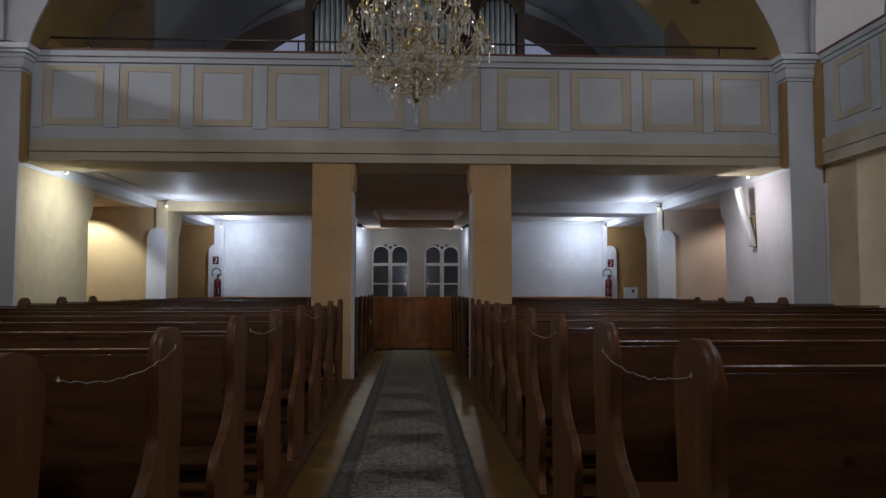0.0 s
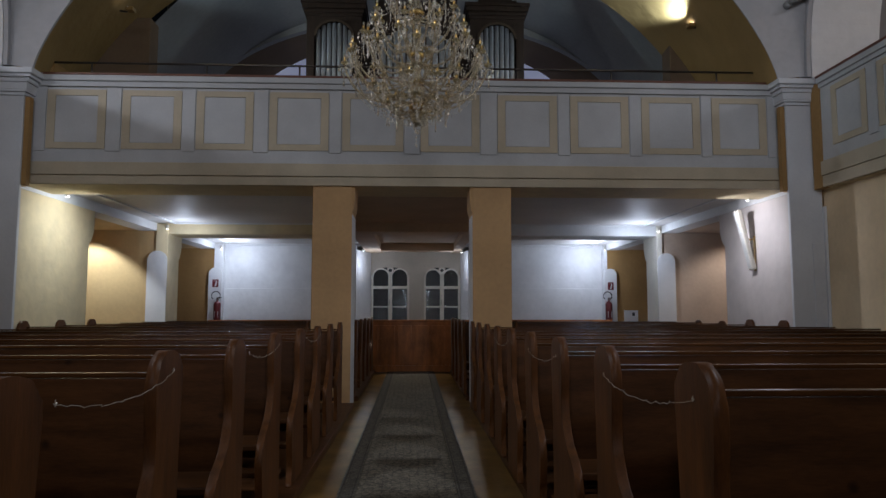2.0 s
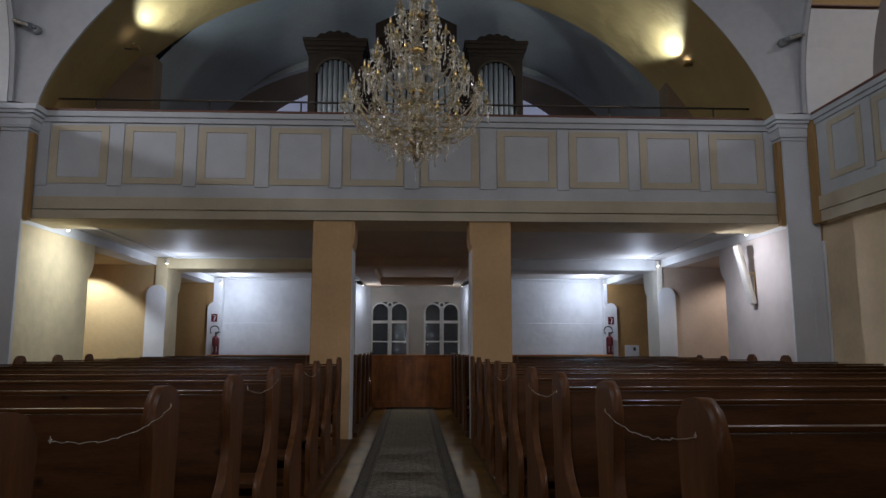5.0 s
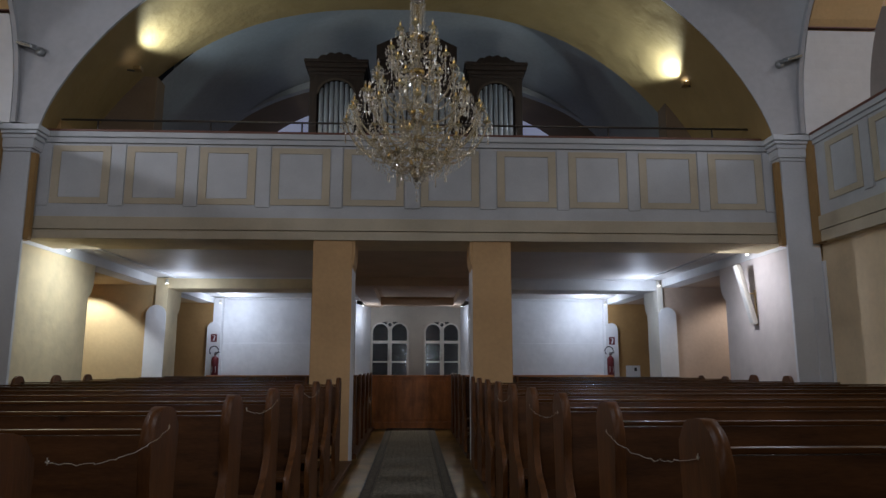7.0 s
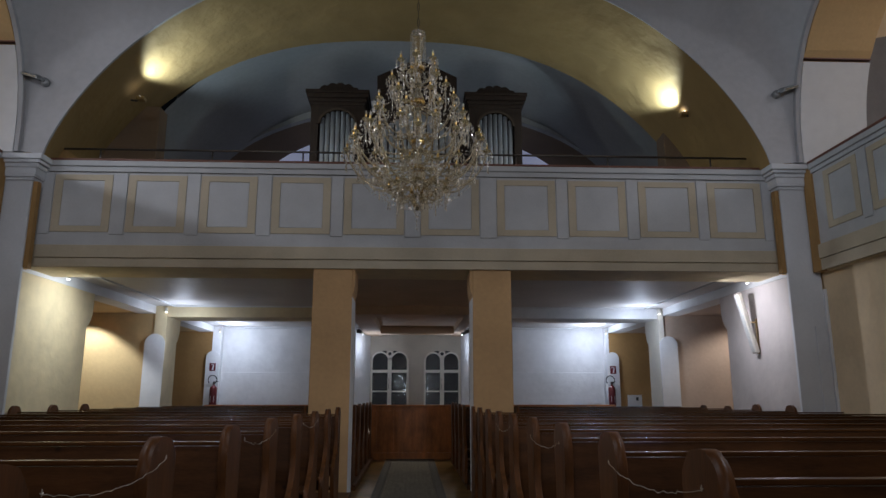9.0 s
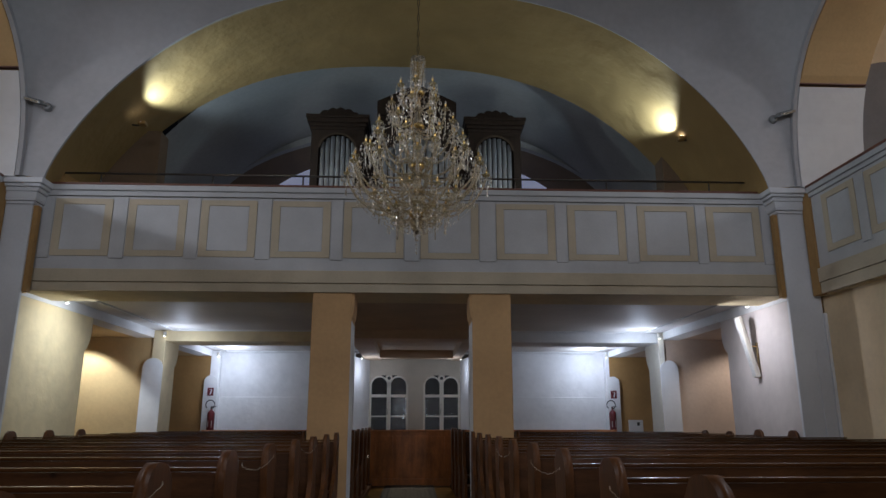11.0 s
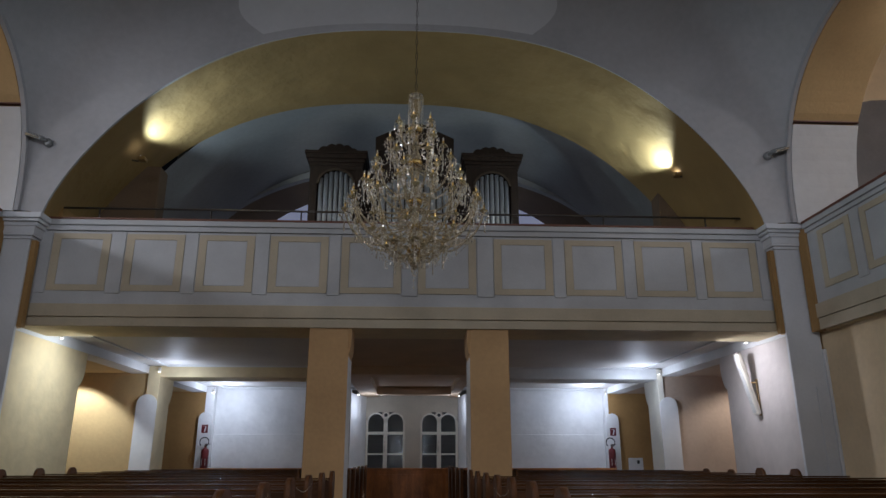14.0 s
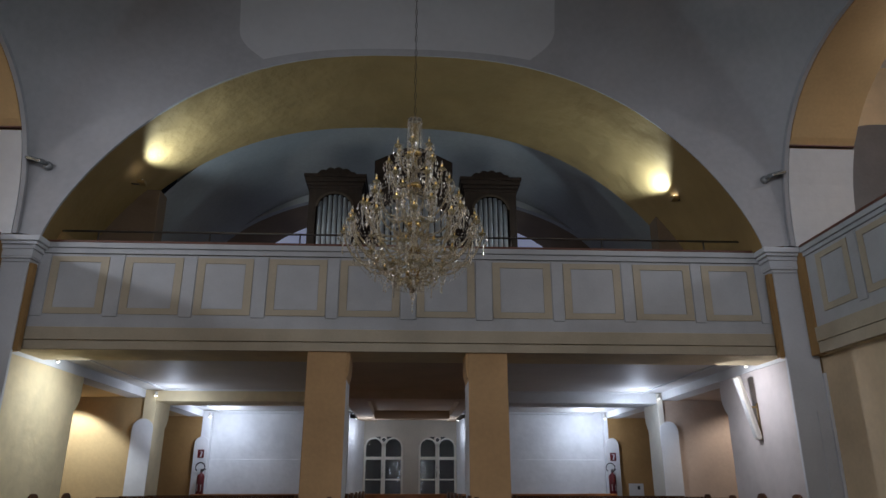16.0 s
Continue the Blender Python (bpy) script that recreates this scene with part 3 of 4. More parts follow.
def panel(a, b, z0, z1, put, parent):
    """A raised frame round a flat field; put turns (across, out, up) into a box."""
    bm = bmesh.new()
    w = 0.095
    for r in ((a, a + w, z0, z1), (b - w, b, z0, z1), (a + w, b - w, z1 - 0.07, z1), (a + w, b - w, z0, z0 + 0.075)):
        put(bm, r[0], r[1], -0.014, 0.0, r[2], r[3])
    part("panel_frame", bm, FRAMEP, parent, "pale ochre panel frame")
    bm = bmesh.new()
    put(bm, a + w + 0.004, b - w - 0.004, -0.007, 0.0, z0 + 0.08, z1 - 0.075)
    part("panel_field", bm, TRIM, parent)
for a, b in SPANS:
    panel(a, b, 3.07, 3.79, lambda bm, a, b, o0, o1, z0, z1: box(bm, a, b, 8.28 + o0, 8.28 + o1, z0, z1), gal)
edges = [-4.62] + [v for s in SPANS for v in s] + [4.68]
for a, b in zip(edges[0::2], edges[1::2]):
    part("stile", slab(a + 0.012, b - 0.012, 8.262, 8.28, 3.04, 3.82, 0.003), TRIM, gal)

# parapets of the side galleries
for side in (-1, 1):
    sg = thing("gallery_parapet", "grey-white panelled parapet of the side gallery", "parapet")
    def put(bm, a, b, o0, o1, z0, z1):
        return box(bm, *sorted((side * (4.90 + o0), side * (4.90 + o1))), a, b, z0, z1)
    part("parapet_wall", put(bmesh.new(), 3.31, 7.90, 0.0, 0.04, 2.62, 3.86), TRIM, sg)
    bm = put(bmesh.new(), 3.31, 7.90, -0.05, 0.04, 3.862, 3.925)
    put(bm, 3.31, 7.90, -0.025, 0.0, 3.81, 3.86)
    part("cornice", bm, TRIM, sg)
    part("capping", put(bmesh.new(), 3.31, 7.90, -0.055, 0.1, 3.928, 3.955), RED, sg, "red-brown painted wooden capping")
    part("fascia", put(bmesh.new(), 3.31, 7.90, -0.02, 0.0, 2.603, 2.735), FRAMEP, sg, "pale ochre lower fascia")
    part("fascia", put(bmesh.new(), 3.31, 7.90, -0.035, 0.0, 2.742, 2.91), FRAMEP, sg, "pale ochre upper fascia")
    for k in range(5):
        b = 7.68 - 0.805 * k
        panel(b - 0.62, b, 3.065, 3.765, put, sg)
        part("stile", put(bmesh.new(), b - 0.79, b - 0.635, -0.016, 0.0, 3.02, 3.80), TRIM, sg)
# ---- pews ----
KNOTS = [(0.05, 0), (0.05, 0.35), (0.055, 0.6), (0.07, 0.8), (0.075, 0.885), (0.05, 0.935), (-0.03, 0.958), (-0.105, 0.945), (-0.145, 0.89),
         (-0.148, 0.78), (-0.14, 0.68), (-0.155, 0.60), (-0.22, 0.51), (-0.33, 0.44), (-0.39, 0.36), (-0.385, 0.24), (-0.36, 0.14), (-0.375, 0.06), (-0.39, 0.0)]

def smooth_line(knots, steps):
    """A rounded line through the knots."""
    out = []
    for i in range(len(knots) - 1):
        p0, p1, p2, p3 = (Vector(knots[max(0, min(len(knots) - 1, i + d))]) for d in (-1, 0, 1, 2))
        for k in range(steps):
            t = k / steps
            q = 0.5 * (2 * p1 + (p2 - p0) * t + (2 * p0 - 5 * p1 + 4 * p2 - p3) * t * t + (3 * p1 - p0 - 3 * p2 + p3) * t ** 3)
            out.append((q.x, q.y))
    return out + [knots[-1]]

END = smooth_line(KNOTS, 4)

def end_panel():
    bm = prism(bmesh.new(), END, "x", -0.018, 0.018)
    bmesh.ops.bevel(bm, geom=[e for e in bm.edges if abs(e.verts[0].co.x - e.verts[1].co.x) < 1e-5], offset=0.007, segments=2, affect="EDGES")
    for f in bm.faces:
        f.smooth = len(f.verts) == 4
    return bm

def pew(x0, x1, y, outer=0, low=1.0):
    """A pew that faces the altar, towards -y."""
    e = thing("pew", "dark varnished pine pew with carved scroll ends", "pew", "pews of the nave", ((x0 + x1) / 2, y, 0.06))
    w = (x1 - x0) / 2
    for sx in (-1, 1):
        end = part("end_panel", end_panel(), WOODV, e)
        end.location = (sx * (w - 0.018), 0, 0)
        if sx == outer:
            end.scale.z = low
    w -= 0.042
    part("backrest", slab(-w, w, -0.012, 0.012, 0.28, 0.87), WOOD, e)
    part("top_rail", slab(-w, w, -0.016, 0.022, 0.874, 0.888, 0.003), RAILW, e)
    part("book_shelf", slab(-w, w, 0.014, 0.13, 0.70, 0.72, 0.004), WOOD, e)
    part("seat", slab(-w, w, -0.30, -0.014, 0.37, 0.40, 0.006), WOOD, e)
    part("kneeler", slab(-w, w, 0.20, 0.34, 0.12, 0.15, 0.006), WOOD, e)
    return e

LX, RX, OUT = -0.74, 0.66, 4.64
for k in range(14):
    y = 1.66 + 0.78 * k if k < 9 else 8.475 + 0.86 * (k - 9)
    pew(1.24 if 8.2 < y < 8.9 else RX, OUT if y > 8.1 else 4.98, y, 1, 0.90 if y < 8.1 or y > 11.2 else 1.0 if y < 9.5 else 0.965)
for k in range(14):
    y = 1.36 + 0.845 * k if k < 8 else 8.46 + 0.875 * (k - 8)
    pew(-OUT if y > 8.3 else -4.98, -1.24 if 8.2 < y < 9.1 else LX, y, -1, 1.0 if 8.3 < y < 10.5 else 0.90)
for x0, x1, n in ((-WALL, -0.69, "left"), (0.68, WALL, "right")):
    bm = slab(x0 if x0 > 0 else -5.018, x1 if x0 < 0 else 5.018, -1.0, 8.05, 0, 0.06, 0.005)
    box(bm, x0, x1, 8.052, 8.25, 0, 0.06, 0.005)
    box(bm, x0 if x0 < 0 else 1.24, -1.24 if x0 < 0 else x1, 8.252, 8.84, 0, 0.06, 0.005)
    box(bm, x0, x1, 8.842, 12.7, 0, 0.06, 0.005)
    setting("platform_" + n, bm, WOOD, "dark wooden platform under the pews")

run = thing("carpet_runner", "grey patterned carpet runner along the aisle", "carpet")
part("centre_field", slab(-0.35, 0.28, -2.0, 12.93, 0.0, 0.012), CARPET, run)
for a, b in ((-0.465, -0.354), (0.284, 0.395)):
    for c in (a + 0.012, b - 0.022):
        part("stripe", slab(c, c + 0.01, -2.0, 12.93, 0.0108, 0.0125), CARPETL, run, "dark woven stripe")
    part("border", slab(a, b, -2.0, 12.93, 0.0, 0.011), CARPETB, run, "plainer grey border")

scr = thing("wooden_screen", "orange varnished panelled wooden screen behind the last pews", "screen", "", (0.0, 12.95, 0))
part("board", slab(-3.75, 3.75, 0.012, 0.04, 0, 0.93), ORANGE, scr)
part("top_rail", slab(-3.77, 3.77, -0.03, 0.07, 0.93, 0.965, 0.006), ORANGE, scr)
for k in range(24):
    x = -3.74 + 7.48 * k / 24
    part("panel", slab(x + 0.025, x + 7.48 / 24 - 0.025, -0.002, 0.012, 0.16, 0.86, 0.006), ORANGE, scr)
part("bottom_rail", slab(-3.75, 3.75, -0.012, 0.012, 0.0, 0.12, 0.004), ORANGE, scr)
for x in (-3.45, -3.28, 3.28, 3.42):
    tagged(link("booklet", slab(x, x + 0.13, 12.94, 13.0, 0.966, 0.99, 0.003), WHITE), "small white booklet lying on the wooden screen", "booklet", "booklets on the screen")

# ---- entrance doors ----
def glazed_door(x0, x1):
    d = tagged(new("door_1" if x0 < 0 else "door_2"), "white glazed double door with round-arched fanlights, closed", "door", "", "structure")
    y0, y1, top, tr = 17.78, 17.84, 2.26, 1.73
    mid = (x0 + x1) / 2
    q = (x1 - x0) / 4
    for a, b, za, zb in ((x0, x0 + 0.05, 0, top - 0.22), (x1 - 0.05, x1, 0, top - 0.22), (mid - 0.05, mid + 0.05, 0, top - 0.15), (x0 + 0.05, mid - 0.05, tr - 0.035, tr + 0.035), (mid + 0.05, x1 - 0.05, tr - 0.035, tr + 0.035)):
        part("frame", slab(a, b, y0, y1, za, zb, 0.004), PAINTW, d)
    for c in (x0 + q + 0.005, x1 - q - 0.005):
        r = q - 0.05
        for za, zb in ((0.75, 1.215), (1.245, tr - 0.04)):
            part("pane", slab(c - r, c + r, y0 + 0.025, y0 + 0.032, za, zb), GLASSD, d)
        part("glazing_bar", slab(c - r, c + r, y0 + 0.01, y1 - 0.01, 1.215, 1.245), PAINTW, d)
        part("door_panel", slab(c - r, c + r, y0 + 0.012, y1 - 0.012, 0.05, 0.745, 0.004), PAINTW, d)
        arc = [(c + r * math.cos(t * math.pi / 14), 2.0 + r * math.sin(t * math.pi / 14)) for t in range(15)]
        part("fanlight", prism(bmesh.new(), [(c + r, tr + 0.04)] + arc + [(c - r, tr + 0.04)], "y", y0 + 0.025, y0 + 0.032), GLASSD, d)
        bm = bmesh.new()
        for t in range(14):
            a0, a1 = t * math.pi / 14, (t + 1) * math.pi / 14
            ring = [(c + rr * math.cos(a), 2.0 + rr * math.sin(a)) for rr, a in ((r, a0), (r + 0.035, a0), (r + 0.035, a1), (r, a1))]
            prism(bm, ring, "y", y0, y1)
        part("arch_frame", bm, PAINTW, d)
        part("handle", box(slab(mid - 0.03, mid - 0.015, y0 - 0.03, y0, 1.28, 1.42, 0.004), mid - 0.03, mid - 0.015, y0 - 0.025, y0, 1.50, 1.53), METAL, d)
    # solid spandrel over the arches
    q2 = q - 0.05
    up = [(x0, 2.0)]
    for c in (x0 + q + 0.005, x1 - q - 0.005):
        up += [(c - (q2 + 0.03) * math.cos(t * math.pi / 14), 2.0 + (q2 + 0.03) * math.sin(t * math.pi / 14)) for t in range(15)]
    up += [(x1, 2.0), (x1, 2.34), (x0, 2.34)]
    part("spandrel", prism(bmesh.new(), up, "y", y0 + 0.012, y0 + 0.05), DOORW, d)
    # roundel between the arches; black plates stand in for its dark openings
    bm = bmesh.new()
    for t in range(18):
        a0, a1 = t * math.pi / 9, (t + 1) * math.pi / 9
        prism(bm, [(mid + rr * math.cos(a), 2.17 + rr * math.sin(a)) for rr, a in ((0.045, a0), (0.07, a0), (0.07, a1), (0.045, a1))], "y", y0, y1)
    part("roundel", bm, PAINTW, d)
    bm = bmesh.new()
    lathe(bm, [(0.045, 0), (0.045, 0.004)], 14)
    for v in bm.verts:
        v.co = Vector((mid + v.co.x, y0 + 0.006 + v.co.z, 2.17 + v.co.y))
    for s in (-1, 1):
        prism(bm, [(mid + s * 0.075, 2.245), (mid + s * 0.20, 2.24), (mid + s * 0.105, 2.15)], "y", y0 + 0.006, y0 + 0.010)
    prism(bm, [(mid - 0.05, 2.085), (mid + 0.05, 2.085), (mid, 1.99)], "y", y0 + 0.006, y0 + 0.010)
    part("dark_opening_plate", bm, BLACK, d, "black plate standing in for a dark tracery opening")

glazed_door(-1.075, -0.10)
glazed_door(0.278, 1.215)
setting("trim_door", slab(-0.096, 0.274, 17.80, 17.844, 0, 2.4), DOORW, "white painted wall piece between the doors")
pl = thing("porch_lamp", "small white globe lamp in the dark porch, lit", "lamp", "", (0.09, 18.75, 1.42))
part("globe", lathe(bmesh.new(), [(0.02, -0.14), (0.08, -0.115), (0.125, -0.06), (0.14, 0.0), (0.125, 0.06), (0.08, 0.115), (0.02, 0.14)], 24), PORCHG, pl, "glowing globe", True)
part("bracket", tube(bmesh.new(), [(0, 0.0, -0.13), (0, 0.06, -0.25), (0, 1.24, -0.25)], 0.012, 6), METAL, pl)

# ---- fire fittings, notice, speaker, lamps ----
def extinguisher(x, y):
    e = thing("fire_extinguisher", "red fire extinguisher hanging on the white recess", "fire extinguisher", "fire extinguishers", (x, y, 0.82))
    part("cylinder", lathe(bmesh.new(), [(0.07, 0.0), (0.082, 0.015), (0.082, 0.46), (0.072, 0.50), (0.03, 0.53), (0.022, 0.56)], 20), REDP, e, "", True)
    part("label", slab(-0.045, 0.045, -0.074, -0.068, 0.16, 0.30), DULLW, e, "pale instruction label")
    part("valve", box(slab(-0.02, 0.02, -0.02, 0.02, 0.56, 0.61, 0.004), -0.015, 0.10, -0.012, 0.012, 0.61, 0.625), METAL, e)
    ring = [(-0.03 + 0.10 * math.cos(t), -0.02, 0.66 + 0.10 * math.sin(t)) for t in [math.radians(-60 + 17 * k) for k in range(18)]]
    part("hose", tube(bmesh.new(), ring, 0.012, 8), BLACK, e, "", True)

def sign(x, y, z):
    s = thing("fire_sign", "small red and white fire extinguisher sign", "sign", "fire signs", (x, y, z))
    part("plate", slab(-0.07, 0.07, -0.006, 0, -0.09, 0.09), REDP, s)
    part("symbol", box(prism(bmesh.new(), [(-0.02, -0.065), (0.015, -0.065), (0.04, 0.04), (0.015, 0.05)], "y", -0.009, -0.006), -0.035, 0.03, -0.009, -0.006, 0.05, 0.062), DULLW, s)

extinguisher(-4.545, 16.25)
extinguisher(4.66, 16.25)
sign(-4.625, 16.344, 1.772)
sign(4.74, 16.344, 1.72)
nb = thing("notice_board", "white notice sheet with a small dark print on the ochre wall", "notice", "", (5.24, 16.408, 0.84))
part("sheet", slab(-0.17, 0.17, -0.008, 0, 0, 0.30), DULLW, nb)
part("print", slab(0.03, 0.09, -0.010, -0.008, 0.17, 0.25), BLACK, nb)

sp = thing("column_speaker", "cream column loudspeaker tilted on a brass wall bracket", "loudspeaker", "", (WALL, 9.2, 1.70))
bm = slab(-0.075, -0.005, -0.06, 0.06, 0.0, 0.84, 0.02)
m = Matrix.Rotation(radians(-13), 4, "Y")
for v in bm.verts:
    v.co = m @ v.co
part("cabinet", bm, PAINTW, sp)
bm = slab(-0.078, -0.070, -0.045, 0.045, 0.03, 0.81, 0.003)
for v in bm.verts:
    v.co = m @ v.co
part("grille", bm, GRILLE, sp, "pale woven grille")
part("bracket", box(slab(-0.11, 0.0, -0.012, 0.012, 0.40, 0.42), -0.014, 0.0, -0.02, 0.02, -0.02, 0.46), BRASS, sp, "brass bracket")

def lamp(x, y, z, colour):
    l = thing("spot_lamp", "small white spot lamp under the beam, lit", "lamp", "spot lamps under the gallery", (x, y, z))
    part("housing", lathe(bmesh.new(), [(0.020, -0.015), (0.026, 0.0), (0.028, 0.05), (0.012, 0.065)], 14), PAINTW, l, "", True)
    part("lens", lathe(bmesh.new(), [(0.019, -0.020), (0.021, -0.016)], 14), colour, l, "glowing lens")

for x, y, z in ((-4.60, 9.27, 2.665), (4.60, 9.2, 2.665), (-4.48, 12.66, 2.63), (4.60, 12.66, 2.63), (-4.52, 16.376, 2.60), (4.62, 16.376, 2.60), (-1.21, 16.7, 2.59), (1.18, 16.7, 2.57)):
    lamp(x, y, z, GLOW)

def flood(x, y, z, side):
    f = thing("floodlight", "small grey floodlight on an arm over the capital", "floodlight", "floodlights over the capitals", (x, y, z))
    m = Matrix.Translation((side * 0.11, -0.10, 0.035)) @ Matrix.Rotation(radians(side * -17), 4, "Y") @ Matrix.Rotation(radians(14), 4, "X")
    def turned(bm):
        for v in bm.verts:
            v.co = m @ v.co
        return bm
    part("housing", turned(slab(-0.105, 0.105, -0.075, 0.075, -0.018, 0.018, 0.006)), GREYM, f)
    bm = bmesh.new()
    for k in range(5):
        box(bm, -0.08 + 0.036 * k, -0.072 + 0.036 * k, -0.06, 0.06, 0.0185, 0.034)
    part("cooling_fin", turned(bm), GREYM, f)
    part("lens", turned(slab(-0.085, 0.085, -0.0765, -0.0755, -0.012, 0.012)), BULB, f, "dull glass lens")
    bm = lathe(bmesh.new(), [(0.048, 0.0), (0.052, 0.012), (0.052, 0.055), (0.03, 0.07)], 18)
    for v in bm.verts:
        v.co = Vector((v.co.x, 0.02 - v.co.z, v.co.y))
    part("base_plate", bm, GREYM, f, "round wall mount", True)
    part("arm", tube(bmesh.new(), [(0, -0.04, 0), (side * 0.015, -0.08, 0.012), (side * 0.03, -0.10, 0.02)], 0.018, 10), GREYM, f, "", True)

flood(-4.485, 7.955, 4.85, -1)
flood(4.575, 7.95, 4.87, 1)

def arch_lamp(x, y, z, side):
    a = thing("arch_lamp", "small floodlight on the arch soffit, lit", "lamp", "arch lamps", (x, y, z))
    part("housing", slab(-0.05, 0.05, -0.06, 0.06, -0.05, 0.0, 0.01), BRASS, a)
    part("bracket", tube(bmesh.new(), [(0, 0, -0.02), (side * 0.06, 0, -0.05), (side * 0.14, 0, -0.04)], 0.012, 6), METAL, a)
    part("lens", slab(-0.03, 0.03, -0.04, 0.04, 0.0, 0.005), GLOW, a, "glowing lens")

arch_lamp(-3.72, 8.9, 5.10, -1)
arch_lamp(3.76, 8.9, 5.02, 1)

# ---- rail on the gallery ----
rail = thing("gallery_rail", "thin dark metal rail above the parapet", "rail")
part("bar", tube(bmesh.new(), [(-4.4, 8.4, 4.17), (4.4, 8.4, 4.17)], 0.014, 8), METAL, rail, "", True)
for x in (-3.95, -2.56, -1.42, 0.0, 1.3, 2.5, 3.86):
    part("post", tube(bmesh.new(), [(x, 8.4, 3.985), (x, 8.4, 4.16)], 0.011, 8), METAL, rail, "", True)

# ---- organ ----
organ = thing("pipe_organ", "dark walnut pipe organ with tin pipes on the gallery", "organ", "", (0.03, 10.4, 2.92))
organ.scale = (0.92, 0.92, 0.877)
def tower(cx, w, top, pipes):
    t = bmesh.new()
    box(t, cx - w, cx - w + 0.13, 0, 0.7, 0, top - 0.35, 0.006)
    box(t, cx + w - 0.13, cx + w, 0, 0.7, 0, top - 0.35, 0.006)
    box(t, cx - w, cx + w, 0.12, 0.7, 0, top - 0.35)
    box(t, cx - w, cx + w, 0, 0.12, 0, 1.55, 0.006)
    box(t, cx - w, cx + w, 0.0, 0.7, top - 0.36, top - 0.26)
    part("case", t, ORGAN, organ)
    c = bmesh.new()
    for i, (o, z0, z1) in enumerate(((0.02, -0.26, -0.20), (0.05, -0.20, -0.14), (0.10, -0.14, -0.06), (0.13, -0.06, 0.0))):
        box(c, cx - w - o * 0.7, cx + w + o * 0.7, -o, 0.72, top + z0, top + z1, 0.008)
    part("cornice", c, ORGAN, organ)
    # arched opening with a moulded rim
    r = w - 0.15
    spring = top - 0.62
    rim = bmesh.new()
    for k in range(16):
        a0, a1 = k * math.pi / 16, (k + 1) * math.pi / 16
        prism(rim, [(cx + rr * math.cos(a), spring + rr * 0.9 * math.sin(a)) for rr, a in ((r - 0.015, a0), (r + 0.025, a0), (r + 0.025, a1), (r - 0.015, a1))], "y", -0.03, 0.02)
    part("arch_moulding", rim, GILT, organ, "dull gilt arch moulding")
    sp2 = bmesh.new()
    pts = [(cx + w, top - 0.36), (cx - w, top - 0.36), (cx - w, spring)] + [(cx - (r + 0.02) * math.cos(k * math.pi / 16), spring + (r + 0.02) * 0.9 * math.sin(k * math.pi / 16)) for k in range(17)] + [(cx + w, spring)]
    prism(sp2, pts, "y", -0.006, 0.1)
    part("spandrel", sp2, ORGAN, organ)
    for k in range(pipes):
        x = cx - r + 2 * r * (k + 0.5) / pipes
        h = spring + 0.85 * math.sqrt(max(0.02, r * r - (x - cx) ** 2))
        pr = r / pipes * 0.86
        part("pipe", lathe(bmesh.new(), [(0.01, 1.56), (pr, 1.72), (pr, h)], 12, (x, 0.06, 0)), TIN, organ, "", True)
    # carved crest
    cr = bmesh.new()
    pts = [(cx - w * 0.75, top)]
    for k in range(37):
        u = k / 36
        pts.append((cx - w * 0.75 + 1.5 * w * u, top + 0.04 + 0.12 * math.sin(u * math.pi) ** 0.7 + 0.035 * abs(math.sin(u * math.pi * 4.5))))
    pts.append((cx + w * 0.75, top))
    prism(cr, pts, "y", 0.0, 0.08)
    part("crest", cr, ORGAN, organ, "carved wavy crest")

tower(-1.38, 0.46, 3.42, 7)
tower(1.38, 0.46, 3.42, 7)
mid = bmesh.new()
box(mid, -0.92, 0.92, 0.15, 0.75, 0, 3.14)
box(mid, -0.66, 0.66, 0.05, 0.75, 0, 3.5, 0.006)
part("centre_case", mid, ORGAN, organ)
g = bmesh.new()
prism(g, [(-0.70, 3.48), (0.70, 3.48), (0.70, 3.74), (0.12, 4.04), (-0.12, 4.04), (-0.70, 3.74)], "y", -0.04, 0.6)
part("gable", g, ORGAN, organ, "plain broken gable")
for k in range(11):
    x = -0.55 + 1.1 * k / 10
    part("pipe", lathe(bmesh.new(), [(0.01, 1.6), (0.042, 1.75), (0.042, 2.75 + 0.35 * (1 - abs(x) / 0.55))], 12, (x, 0.0, 0)), TIN, organ, "", True)

# ---- string lights between the pew ends ----
def swag(a, b, dip, seed):
    g = thing("string_lights", "thin twisted wire of unlit fairy lights between pew ends", "string lights", "string lights on the pews")
    rnd = random.Random(seed)
    pts = []
    for k in range(29):
        u = k / 28
        p = Vector(a).lerp(Vector(b), u)
        p.z -= dip * 4 * u * (1 - u)
        pts.append(p + Vector((rnd.uniform(-1, 1), rnd.uniform(-1, 1), rnd.uniform(-1, 1))) * 0.004)
    part("wire", tube(bmesh.new(), pts, 0.0008, 5), WIRE, g)
    bm = bmesh.new()
    for k in range(1, 28, 2):
        bmesh.ops.create_icosphere(bm, subdivisions=1, radius=0.0024, matrix=Matrix.Translation(pts[k]))
    tagged(part("bulb", bm, GLASSC, g), kind="stuff")
    for end in (pts[0], pts[-1]):
        knot = bmesh.new()
        for k in range(4):
            turn = k * math.pi / 2
            tube(knot, [end, end + Vector((0.0, 0.007 * math.cos(turn), 0.007 * math.sin(turn) + 0.004))], 0.0013, 5)
        part("clip", knot, WIRE, g, "twisted wire knot")

